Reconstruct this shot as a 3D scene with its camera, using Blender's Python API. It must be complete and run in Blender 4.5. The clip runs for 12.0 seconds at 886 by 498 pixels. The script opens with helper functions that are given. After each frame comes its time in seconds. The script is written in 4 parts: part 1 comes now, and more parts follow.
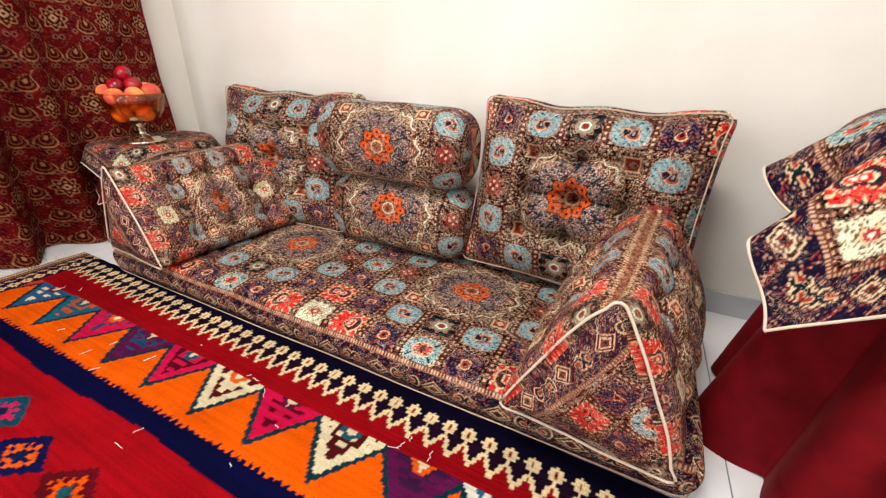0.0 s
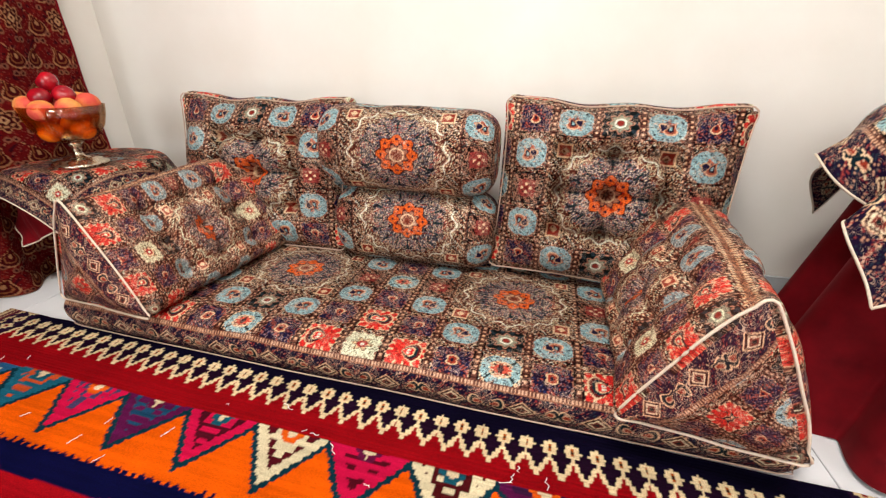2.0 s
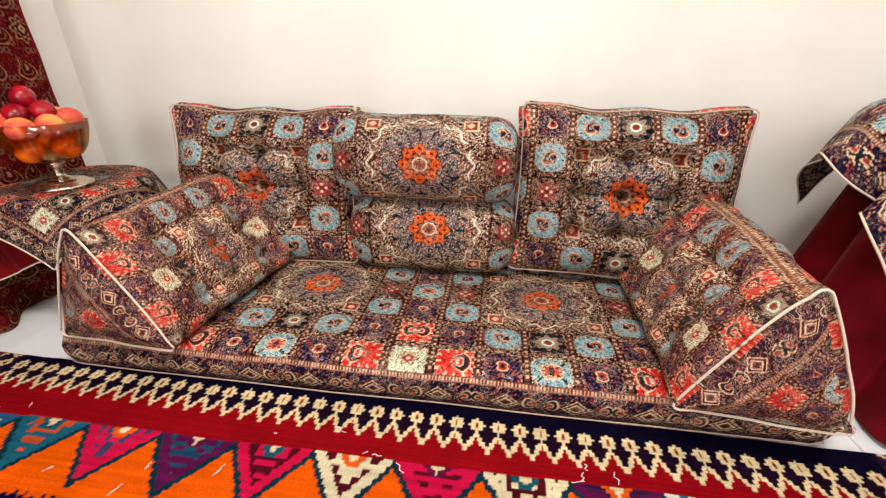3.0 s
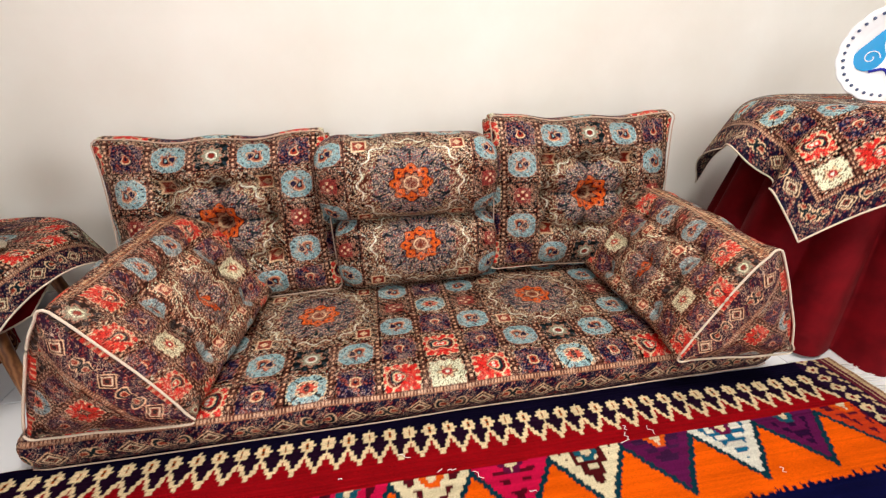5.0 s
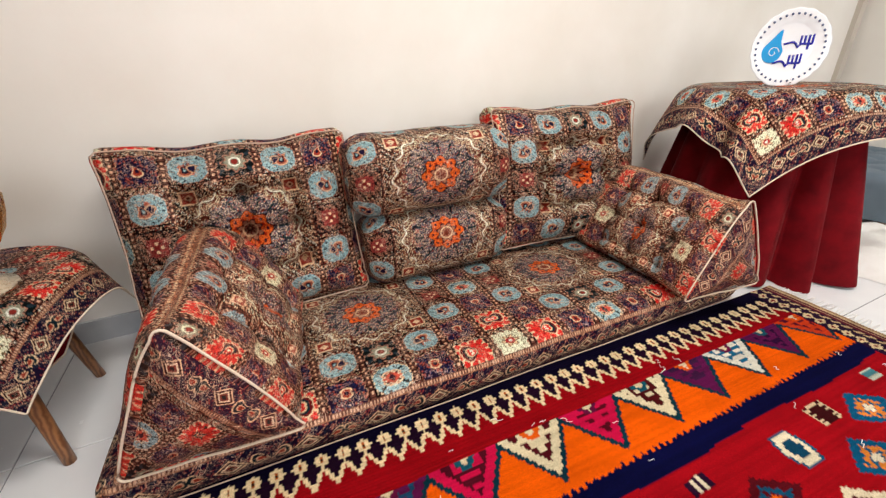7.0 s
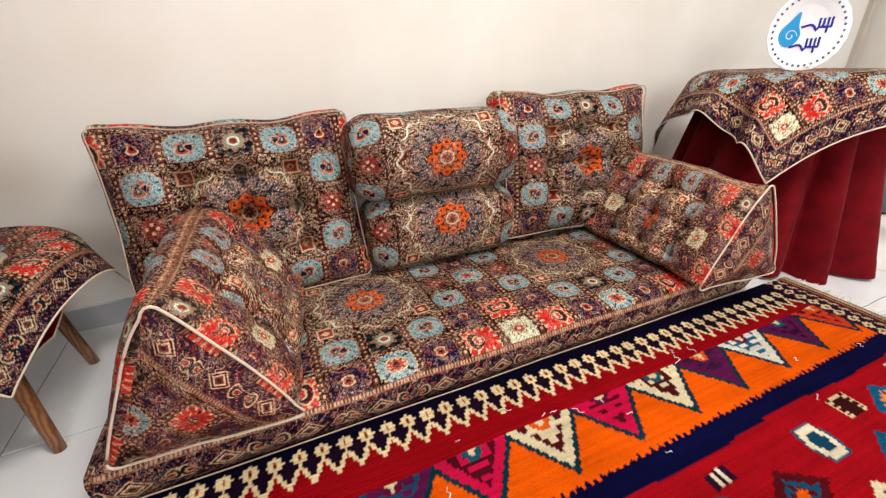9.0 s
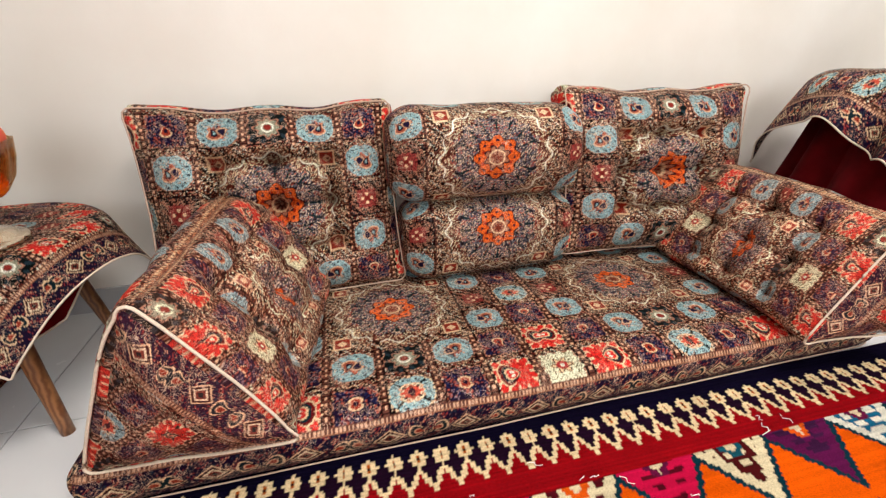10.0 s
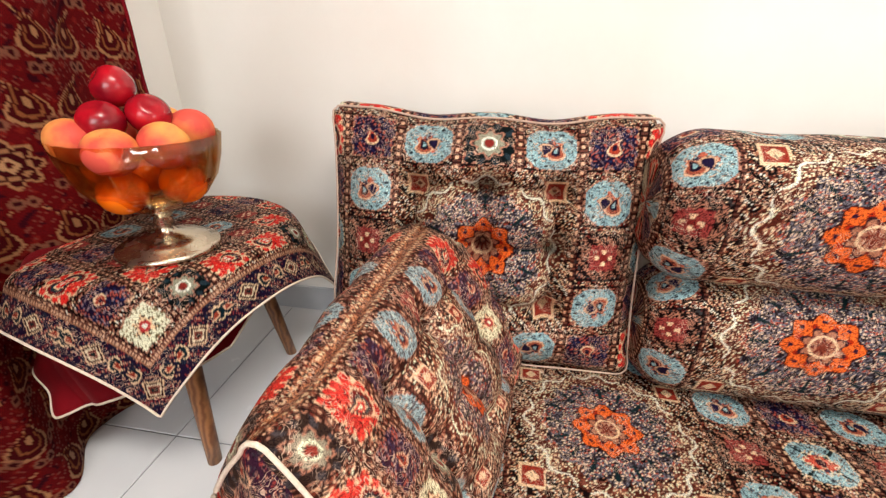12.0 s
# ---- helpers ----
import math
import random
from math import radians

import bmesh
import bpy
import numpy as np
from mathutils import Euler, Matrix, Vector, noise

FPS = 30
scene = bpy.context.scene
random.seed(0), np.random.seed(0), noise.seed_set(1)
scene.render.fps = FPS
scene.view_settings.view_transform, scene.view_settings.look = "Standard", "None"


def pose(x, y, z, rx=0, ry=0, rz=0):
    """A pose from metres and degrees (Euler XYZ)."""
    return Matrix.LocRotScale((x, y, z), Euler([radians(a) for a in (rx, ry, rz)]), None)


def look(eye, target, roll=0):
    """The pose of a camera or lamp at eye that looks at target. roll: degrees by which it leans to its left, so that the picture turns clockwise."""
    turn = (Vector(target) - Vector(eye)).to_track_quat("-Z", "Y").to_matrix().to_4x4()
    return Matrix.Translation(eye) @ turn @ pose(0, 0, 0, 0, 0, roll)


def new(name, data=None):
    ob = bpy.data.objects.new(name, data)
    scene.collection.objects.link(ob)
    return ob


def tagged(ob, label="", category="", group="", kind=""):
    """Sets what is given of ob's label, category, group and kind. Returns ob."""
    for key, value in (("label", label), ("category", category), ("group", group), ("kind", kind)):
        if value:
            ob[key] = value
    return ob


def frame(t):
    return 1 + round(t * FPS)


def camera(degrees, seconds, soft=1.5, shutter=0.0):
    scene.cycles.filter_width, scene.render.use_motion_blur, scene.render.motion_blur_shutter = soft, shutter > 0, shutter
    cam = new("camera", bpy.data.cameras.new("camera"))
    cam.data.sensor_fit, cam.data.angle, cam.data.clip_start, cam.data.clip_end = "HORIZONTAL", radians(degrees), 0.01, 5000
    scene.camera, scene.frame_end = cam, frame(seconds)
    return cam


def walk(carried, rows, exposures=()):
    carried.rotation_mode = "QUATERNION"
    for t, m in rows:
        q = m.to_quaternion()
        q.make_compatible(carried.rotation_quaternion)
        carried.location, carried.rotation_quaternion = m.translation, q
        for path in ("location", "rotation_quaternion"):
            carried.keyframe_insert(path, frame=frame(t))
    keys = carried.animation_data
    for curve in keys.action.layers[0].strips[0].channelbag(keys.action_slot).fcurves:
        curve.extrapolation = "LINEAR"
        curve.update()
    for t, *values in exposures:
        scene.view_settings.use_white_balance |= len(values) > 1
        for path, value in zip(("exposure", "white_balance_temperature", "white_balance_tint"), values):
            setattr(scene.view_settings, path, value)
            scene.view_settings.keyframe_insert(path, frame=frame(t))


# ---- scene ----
cam = camera(95.4, 12.0, soft=1.3)
METRES = 2.300
BASE = pose(0.7765, -0.6900, 0.8380, -24.867, -1.811, 25.148)
ROWS = [
    (0.0, 0.0, 0.0, 0.0, -0.0, 0.0, 0.0),
    (0.5, -0.0393, 0.0074, -0.0002, -2.78, -0.06, 1.54),
    (1.0, -0.0798, 0.0272, 0.0019, -5.58, -0.22, 3.03),
    (1.5, -0.1179, 0.0398, 0.0143, -8.26, -0.41, 4.46),
    (2.0, -0.1566, 0.0502, 0.0252, -10.81, -0.64, 5.76),
    (2.5, -0.2031, 0.0609, 0.0332, -13.52, -0.97, 7.16),
    (3.0, -0.251, 0.0725, 0.0494, -16.97, -1.46, 8.96),
    (3.5, -0.2797, 0.0955, 0.0605, -21.08, -2.22, 10.97),
    (5.5, -0.4368, 0.1296, 0.1156, -37.08, -6.16, 17.93),
    (6.0, -0.476, 0.1528, 0.1249, -40.41, -7.21, 19.1),
    (6.5, -0.5167, 0.1799, 0.1368, -44.06, -8.47, 20.39),
    (7.0, -0.5578, 0.2014, 0.1483, -47.59, -9.74, 21.52),
    (7.5, -0.5965, 0.2171, 0.1578, -49.86, -10.6, 22.23),
    (9.5, -0.5243, 0.2333, 0.1208, -43.91, -8.67, 19.82),
    (10.0, -0.4878, 0.2547, 0.1243, -37.81, -6.72, 17.43),
    (10.5, -0.4664, 0.2773, 0.1341, -31.19, -4.86, 14.67),
    (11.0, -0.4608, 0.32, 0.1492, -25.32, -3.42, 12.05),
    (11.5, -0.462, 0.3719, 0.1717, -20.01, -2.33, 9.56),
    (12.0, -0.4624, 0.4218, 0.1935, -14.81, -1.43, 7.0),
]
walk(cam, [(t, BASE @ pose(METRES * x, METRES * y, METRES * z, 90 + pitch, roll, yaw)) for t, x, y, z, yaw, pitch, roll in ROWS],
     exposures=[(0.0, -0.10), (3.5, -0.12), (6.5, -0.32), (9.5, -0.24), (12.0, 0.05)])

# ---------------------------------------------------------------- world and light
world = bpy.data.worlds.new("world")
scene.world = world
world.use_nodes = True
wn = world.node_tree.nodes
sky = wn.new("ShaderNodeTexSky")
sky.sky_type = "NISHITA"
sky.sun_disc = False
sky.sun_elevation, sky.sun_rotation = radians(45), radians(160)
wn["Background"].inputs["Strength"].default_value = 0.1
world.node_tree.links.new(sky.outputs[0], wn["Background"].inputs[0])


def area(name, m, sx, sy, watts, colour):
    d = bpy.data.lights.new(name, "AREA")
    d.shape, d.size, d.size_y, d.energy, d.color = "RECTANGLE", sx, sy, watts, colour
    ob = new(name, d)
    ob.matrix_world = m
    return ob


# added overhead lamp with no fitting behind it, set for overall brightness
area("added_overhead_fill", pose(0.1, -0.75, 2.66), 1.0, 0.5, 66, (1.0, 0.95, 0.89))
# added front fill before the solid south wall; lifts the upright faces
area("added_front_fill", look((-0.5, -3.1, 1.5), (-0.1, 0.6, 0.6)), 1.7, 1.3, 62, (0.94, 0.97, 1.0))
area("side_window_light", look((3.3, -1.6, 1.5), (2.1, 0.2, 0.0)), 1.2, 1.4, 32, (0.97, 0.98, 1.0))


# ---------------------------------------------------------------- colours and materials
def lin(r, g, b):
    v = np.array((r, g, b), float) / 255
    return np.where(v <= 0.04045, v / 12.92, ((v + 0.055) / 1.055) ** 2.4)


TAN, CREAM, BLUE = lin(150, 106, 84), lin(218, 196, 168), lin(124, 150, 154)
RED, PURPLE, GREEN = lin(186, 48, 42), lin(40, 22, 54), lin(12, 30, 30)
ORANGE, BROWN, GREY = lin(200, 98, 40), lin(27, 13, 14), lin(104, 102, 110)
PINK, NAVY, TEAL, SAND = lin(164, 80, 74), lin(20, 14, 40), lin(16, 66, 76), lin(200, 162, 132)


class Nodes:
    """A material with a Principled shader and short ways to add nodes."""

    def __init__(self, name, colour=(0.8, 0.8, 0.8), rough=0.6, **more):
        self.mat = bpy.data.materials.new(name)
        self.mat.use_nodes = True
        self.tree = self.mat.node_tree
        self.bsdf = self.tree.nodes["Principled BSDF"]
        self.put("Base Color", (*colour, 1))
        self.put("Roughness", rough)
        for key, value in more.items():
            self.put(key.replace("_", " "), value)

    def put(self, key, value):
        if isinstance(value, bpy.types.NodeSocket):
            self.tree.links.new(value, self.bsdf.inputs[key])
        else:
            self.bsdf.inputs[key].default_value = value

    def node(self, kind, out=0, props=None, **inputs):
        n = self.tree.nodes.new(kind)
        for key, value in (props or {}).items():
            setattr(n, key, value)
        for key, value in inputs.items():
            slot = n.inputs[int(key[1:])] if key[0] == "i" and key[1:].isdigit() else n.inputs[key.replace("_", " ")]
            if isinstance(value, bpy.types.NodeSocket):
                self.tree.links.new(value, slot)
            else:
                slot.default_value = value
        return n.outputs[out]

    def noise(self, scale, detail=3, where=None, out=0):
        return self.node("ShaderNodeTexNoise", out, Vector=where or self.node("ShaderNodeTexCoord", 3), Scale=scale, Detail=detail)

    def ramp(self, value, lo, hi, a, b):
        return self.node("ShaderNodeMapRange", 0, None, Value=value, From_Min=lo, From_Max=hi, To_Min=a, To_Max=b)

    def mix(self, fac, a, b, blend="MIX"):
        return self.node("ShaderNodeMix", 2, {"data_type": "RGBA", "blend_type": blend}, i0=fac, i6=a, i7=b)

    def math(self, op, a, b=0.0):
        return self.node("ShaderNodeMath", 0, {"operation": op}, i0=a, i1=b)

    def bump(self, height, strength=0.3, distance=0.002):
        self.put("Normal", self.node("ShaderNodeBump", 0, None, Height=height, Strength=strength, Distance=distance))
        return self


def woven(name, rough=0.6, sheen=0.0, gold=0.3, weave=900, relief=0.35, lace=0.0):
    """Cloth dyed by the mesh's own 'dye' colours; the alpha marks shiny thread."""
    m = Nodes(name, rough=rough)
    dye = m.tree.nodes.new("ShaderNodeAttribute")
    dye.attribute_name = "dye"
    fine = m.noise(weave, 2)
    patch = m.noise(7, 4)
    v = m.math("MULTIPLY", m.ramp(fine, 0.3, 0.7, 0.72, 1.25), m.ramp(patch, 0.3, 0.7, 0.86, 1.12))
    hue = dye.outputs["Color"]
    if lace:
        # fine curling threads, pale and dark, embroidered over the dyed ground
        vein = m.node("ShaderNodeTexNoise", 0, None, Vector=m.node("ShaderNodeTexCoord", 3), Scale=48.0, Detail=1.0, Distortion=1.6)
        twist = m.node("ShaderNodeTexNoise", 0, None, Vector=m.node("ShaderNodeTexCoord", 3), Scale=85.0, Detail=0.0, Distortion=2.2)
        pale = m.ramp(m.math("ABSOLUTE", m.math("SUBTRACT", m.math("FRACT", m.math("MULTIPLY", vein, 7.0)), 0.5)), 0.05, 0.12, lace, 0.0)
        dark = m.ramp(m.math("ABSOLUTE", m.math("SUBTRACT", m.math("FRACT", m.math("MULTIPLY", twist, 5.0)), 0.5)), 0.10, 0.17, lace * 1.25, 0.0)
        hue = m.mix(dark, hue, (0.008, 0.004, 0.006, 1))
        pale = m.math("MULTIPLY", pale, m.ramp(m.noise(26, 1), 0.46, 0.56, 0.0, 1.0))
        # pale thread colour is lifted to paint in some of the brocade's glints
        hue = m.mix(pale, hue, (0.70, 0.49, 0.36, 1))
    m.put("Base Color", m.mix(1.0, hue, m.node("ShaderNodeCombineColor", 0, None, i0=v, i1=v, i2=v), "MULTIPLY"))
    m.put("Roughness", m.math("SUBTRACT", m.ramp(fine, 0.3, 0.7, rough - 0.06, rough + 0.08), m.math("MULTIPLY", dye.outputs["Alpha"], gold)))
    if sheen:
        m.put("Sheen Weight", sheen)
        m.put("Sheen Roughness", 0.5)
    m.put("Metallic", m.math("MULTIPLY", dye.outputs["Alpha"], gold * 1.5))
    m.put("Specular IOR Level", m.math("ADD", m.math("MULTIPLY", dye.outputs["Alpha"], gold * 3.0), 0.03))
    fine = m.math("ADD", m.math("MULTIPLY", m.noise(24, 3), 2.0), fine)
    h = m.math("ADD", m.math("MULTIPLY", fine, 0.6), m.math("MULTIPLY", dye.outputs["Alpha"], 0.7))
    return m.bump(h, relief, 0.0012).mat


brocade = woven("brocade", rough=0.58, gold=0.2, lace=0.6)
table_brocade = woven("table_brocade", rough=0.62, gold=0.2, lace=0.4)
drape_brocade = woven("drape_brocade", rough=0.7, gold=0.2)
kilim = woven("kilim_wool", rough=0.92, sheen=0.0, gold=0.0, weave=420, relief=0.8)

m = Nodes("plaster", rough=0.85)
big, small = m.noise(2.1, 6), m.noise(60, 5)
m.put("Base Color", m.mix(m.ramp(big, 0.35, 0.7, 0.0, 1.0), (0.785, 0.745, 0.68, 1), (0.86, 0.83, 0.78, 1)))
plaster = m.bump(m.math("ADD", m.math("MULTIPLY", small, 0.5), m.noise(9, 3)), 0.12, 0.004).mat

m = Nodes("glazed_tile", rough=0.16)
info = m.node("ShaderNodeObjectInfo", 5)
m.put("Base Color", m.mix(m.ramp(m.noise(3.5, 6), 0.35, 0.7, 0, 1), (0.79, 0.80, 0.82, 1), (0.86, 0.865, 0.875, 1)))
m.put("Roughness", m.math("ADD", m.ramp(m.noise(14, 4), 0.3, 0.7, 0.12, 0.24), m.math("MULTIPLY", info, 0.05)))
tile_mat = m.mat
m = Nodes("skirting_tile", rough=0.25)
m.put("Base Color", m.mix(m.ramp(m.noise(6, 5), 0.3, 0.7, 0, 1), (0.42, 0.44, 0.47, 1), (0.55, 0.56, 0.58, 1)))
skirting_mat = m.mat
m = Nodes("grout", rough=0.9)
m.put("Base Color", m.mix(m.noise(40, 4), (0.16, 0.165, 0.18, 1), (0.26, 0.265, 0.28, 1)))
grout = m.mat
m = Nodes("piping_cord", rough=0.8)
m.put("Base Color", m.mix(m.noise(260, 2), (0.56, 0.44, 0.32, 1), (0.86, 0.76, 0.63, 1)))
cord = m.bump(m.noise(700, 2), 0.5, 0.001).mat
m = Nodes("dusty_cord", rough=0.8, Specular_IOR_Level=0.2)
m.put("Base Color", m.mix(m.noise(260, 2), (0.42, 0.27, 0.20, 1), (0.66, 0.50, 0.40, 1)))
dusty_cord = m.bump(m.noise(700, 2), 0.5, 0.001).mat
m = Nodes("walnut", rough=0.35)
grain = m.node("ShaderNodeTexWave", 1, {"bands_direction": "X"}, Vector=m.node("ShaderNodeTexCoord", 3), Scale=30.0, Distortion=5.0, Detail=3.0)
m.put("Base Color", m.mix(grain, (0.16, 0.06, 0.025, 1), (0.34, 0.15, 0.06, 1)))
walnut = m.bump(grain, 0.15, 0.001).mat
m = Nodes("red_velvet", rough=0.8, Specular_IOR_Level=0.1, Sheen_Weight=0.12, Sheen_Roughness=0.3)
m.put("Base Color", m.mix(m.ramp(m.noise(16, 5), 0.3, 0.7, 0, 1), (0.095, 0.0015, 0.004, 1), (0.17, 0.003, 0.007, 1)))
m.put("Sheen Tint", (0.9, 0.25, 0.25, 1))
velvet = m.bump(m.noise(500, 2), 0.4, 0.001).mat
m = Nodes("brushed_silver", (0.60, 0.52, 0.40), 0.22, Metallic=1.0)
m.put("Roughness", m.ramp(m.noise(40, 4), 0.3, 0.7, 0.14, 0.32))
silver = m.mat
m = Nodes("amber_glass")
clear = m.node("ShaderNodeBsdfTransparent", 0, None, Color=(0.84, 0.62, 0.36, 1))
shine = m.node("ShaderNodeBsdfGlossy", 0, None, Color=(1.0, 0.95, 0.88, 1), Roughness=0.05)
rim_gloss = m.math("ADD", m.math("MULTIPLY", m.node("ShaderNodeFresnel", 0, None, IOR=1.5), 0.55), 0.03)
m.tree.links.new(m.node("ShaderNodeMixShader", 0, None, i0=rim_gloss, i1=clear, i2=shine), m.tree.nodes["Material Output"].inputs[0])
glass = m.mat
acrylic = Nodes("clear_acrylic", (0.97, 0.98, 1.0), 0.04, Transmission_Weight=1.0, IOR=1.4).mat
m = Nodes("porcelain", (0.88, 0.9, 0.93), 0.12)
m.put("Base Color", m.mix(m.noise(20, 3), (0.84, 0.86, 0.9, 1), (0.9, 0.91, 0.93, 1)))
porcelain = m.mat
ink_cyan = Nodes("cyan_glaze", tuple(lin(28, 150, 215)), 0.2).mat
ink_blue = Nodes("cobalt_glaze", tuple(lin(36, 40, 160)), 0.2).mat


def fruit_skin(name, a, b, fuzz):
    m = Nodes(name, rough=0.55 if fuzz else 0.22)
    cheek = m.node("ShaderNodeSeparateXYZ", 0, None, i0=m.node("ShaderNodeTexCoord", 3))
    blush = m.math("ADD", m.noise(22, 4), m.math("MULTIPLY", cheek, 7.0 if fuzz else 2.0))
    m.put("Base Color", m.mix(m.ramp(blush, 0.3, 0.72, 0, 1), (*a, 1), (*b, 1)))
    if fuzz:
        m.put("Specular IOR Level", 0.15)
    return m.bump(m.noise(220, 3), 0.12, 0.001).mat


peach_skin = fruit_skin("peach_skin", lin(236, 160, 84), lin(212, 84, 70), True)
plum_skin = fruit_skin("plum_skin", lin(186, 18, 34), lin(104, 8, 24), False)
orange_skin = fruit_skin("orange_skin", lin(238, 122, 14), lin(226, 96, 8), False)
m = Nodes("slate_upholstery", rough=0.7)
m.put("Base Color", m.mix(m.noise(8, 4), (0.09, 0.13, 0.17, 1), (0.16, 0.21, 0.26, 1)))
slate_cloth = m.bump(m.noise(500, 2), 0.4, 0.001).mat
m = Nodes("white_linen", rough=0.85)
m.put("Base Color", m.mix(m.noise(25, 4), (0.78, 0.76, 0.72, 1), (0.9, 0.89, 0.87, 1)))
linen = m.bump(m.noise(60, 3), 0.4, 0.004).mat
m = Nodes("card", rough=0.6)
m.put("Base Color", m.mix(m.noise(30, 3), (0.72, 0.58, 0.34, 1), (0.80, 0.68, 0.46, 1)))
card = m.mat
m = Nodes("red_print", rough=0.5)
m.put("Base Color", m.mix(m.noise(60, 3), (0.55, 0.08, 0.03, 1), (0.62, 0.12, 0.05, 1)))
red_print = m.mat


m = Nodes("taupe_paint", rough=0.5)
m.put("Base Color", m.mix(m.noise(9, 4), (0.50, 0.45, 0.38, 1), (0.58, 0.53, 0.46, 1)))
taupe = m.mat


# ---------------------------------------------------------------- mesh helpers
def link(name, me, mat, parent=None, label=""):
    me.materials.append(mat)
    ob = new(name, me)
    if parent is not None:
        ob.parent = parent
    return tagged(ob, label)


def part(name, bm, mat, parent=None, label="", smooth=True):
    me = bpy.data.meshes.new(name)
    bm.to_mesh(me)
    bm.free()
    me.shade_smooth() if smooth else me.shade_flat()
    return link(name, me, mat, parent, label)


def thing(name, label, category, m=None, group="", kind=""):
    ob = new(name)
    ob.empty_display_size = 0.05
    ob.matrix_world = m or Matrix()
    return tagged(ob, label, category, group, kind)


def sheet(name, P, mat, parent=None, label="", dye=None, wrap=False, keep=None):
    """A smooth mesh over an array of points (rows, columns, 3); dye: (rows, columns, 4)."""
    n, k = P.shape[:2]
    idx = np.arange(n * k).reshape(n, k)
    if wrap:
        idx = np.concatenate([idx, idx[:, :1]], 1)
    q = np.stack([idx[:-1, :-1], idx[:-1, 1:], idx[1:, 1:], idx[1:, :-1]], -1)
    if keep is not None:
        q = q[keep]
    q = q.reshape(-1, 4)
    me = bpy.data.meshes.new(name)
    me.vertices.add(n * k)
    me.vertices.foreach_set("co", np.ascontiguousarray(P, dtype=np.float32).ravel())
    me.loops.add(q.size)
    me.loops.foreach_set("vertex_index", q.ravel().astype(np.int32))
    me.polygons.add(len(q))
    me.polygons.foreach_set("loop_start", np.arange(0, q.size, 4, dtype=np.int32))
    if dye is not None:
        a = me.color_attributes.new("dye", "FLOAT_COLOR", "POINT")
        a.data.foreach_set("color", np.ascontiguousarray(dye, dtype=np.float32).ravel())
    me.update(calc_edges=True)
    me.validate()
    me.shade_smooth()
    return link(name, me, mat, parent, label)


def deep_dye(c, pivot=0.135, power=1.42):
    """Deepens the dark yarns and clears the pale ones."""
    out = c.copy()
    rgb = np.clip(c[..., :3], 0.0005, 1)
    value = np.clip(rgb @ np.array((0.3, 0.5, 0.2)), 0.0005, 1)[..., None]
    gain = (0.5 * value + 0.5 * rgb) / pivot
    out[..., :3] = np.clip(rgb * gain ** (power - 1), 0, 0.8)
    return out


def tube(name, pts, r, mat, parent=None, label="", closed=False, sides=6):
    """A round cord along a line of points."""
    p = np.array(pts, float)
    d = np.roll(p, -1, 0) - np.roll(p, 1, 0)
    if not closed:
        d[0], d[-1] = p[1] - p[0], p[-1] - p[-2]
    d /= np.linalg.norm(d, axis=1)[:, None] + 1e-9
    up = np.where(np.abs(d[:, 2:3]) > 0.9, (1.0, 0, 0), (0, 0, 1.0))
    a = np.cross(d, up)
    a /= np.linalg.norm(a, axis=1)[:, None] + 1e-9
    b = np.cross(a, d)
    th = np.linspace(0, 2 * np.pi, sides, endpoint=False)
    P = p[:, None] + r * (np.cos(th)[None, :, None] * a[:, None] + np.sin(th)[None, :, None] * b[:, None])
    if closed:
        P = np.concatenate([P, P[:1]])
    return sheet(name, P, mat, parent, label, wrap=True)


def box(bm, x0, x1, y0, y1, z0, z1, bevel=0.0):
    r = bmesh.ops.create_cube(bm, size=1)
    bmesh.ops.transform(bm, matrix=Matrix.Translation(((x0 + x1) / 2, (y0 + y1) / 2, (z0 + z1) / 2)) @ Matrix.Diagonal((x1 - x0, y1 - y0, z1 - z0, 1)), verts=r["verts"])
    if bevel:
        bmesh.ops.bevel(bm, geom=list({e for v in r["verts"] for e in v.link_edges}), offset=bevel, segments=3, profile=0.5, affect="EDGES")
    return bm


def lathe(name, prof, mat, parent=None, label="", n=48, wave=None):
    """A turned shape from (radius, height) pairs; wave(theta, i) scales the radius."""
    th = np.linspace(0, 2 * np.pi, n, endpoint=False)
    rows = []
    for i, (r, z) in enumerate(prof):
        k = wave(th, i) if wave else np.ones(n)
        rows.append(np.stack([r * k * np.cos(th), r * k * np.sin(th), np.full(n, z)], -1))
    return sheet(name, np.array(rows), mat, parent, label, wrap=True)


def grain(shape, cells, seed):
    """Smooth random field of about 0 to 1 over a grid."""
    g = np.random.default_rng(seed).random((cells[0] + 2, cells[1] + 2))
    a, b = np.linspace(0, cells[0], shape[0]), np.linspace(0, cells[1], shape[1])
    i, j = a.astype(int), b.astype(int)
    fa, fb = (a - i)[:, None], (b - j)[None]
    fa, fb = fa * fa * (3 - 2 * fa), fb * fb * (3 - 2 * fb)
    g00, g10, g01, g11 = g[np.ix_(i, j)], g[np.ix_(i + 1, j)], g[np.ix_(i, j + 1)], g[np.ix_(i + 1, j + 1)]
    return (g00 * (1 - fa) + g10 * fa) * (1 - fb) + (g01 * (1 - fa) + g11 * fa) * fb


# ---------------------------------------------------------------- woven designs
PU, PV = 0.1275, 0.113


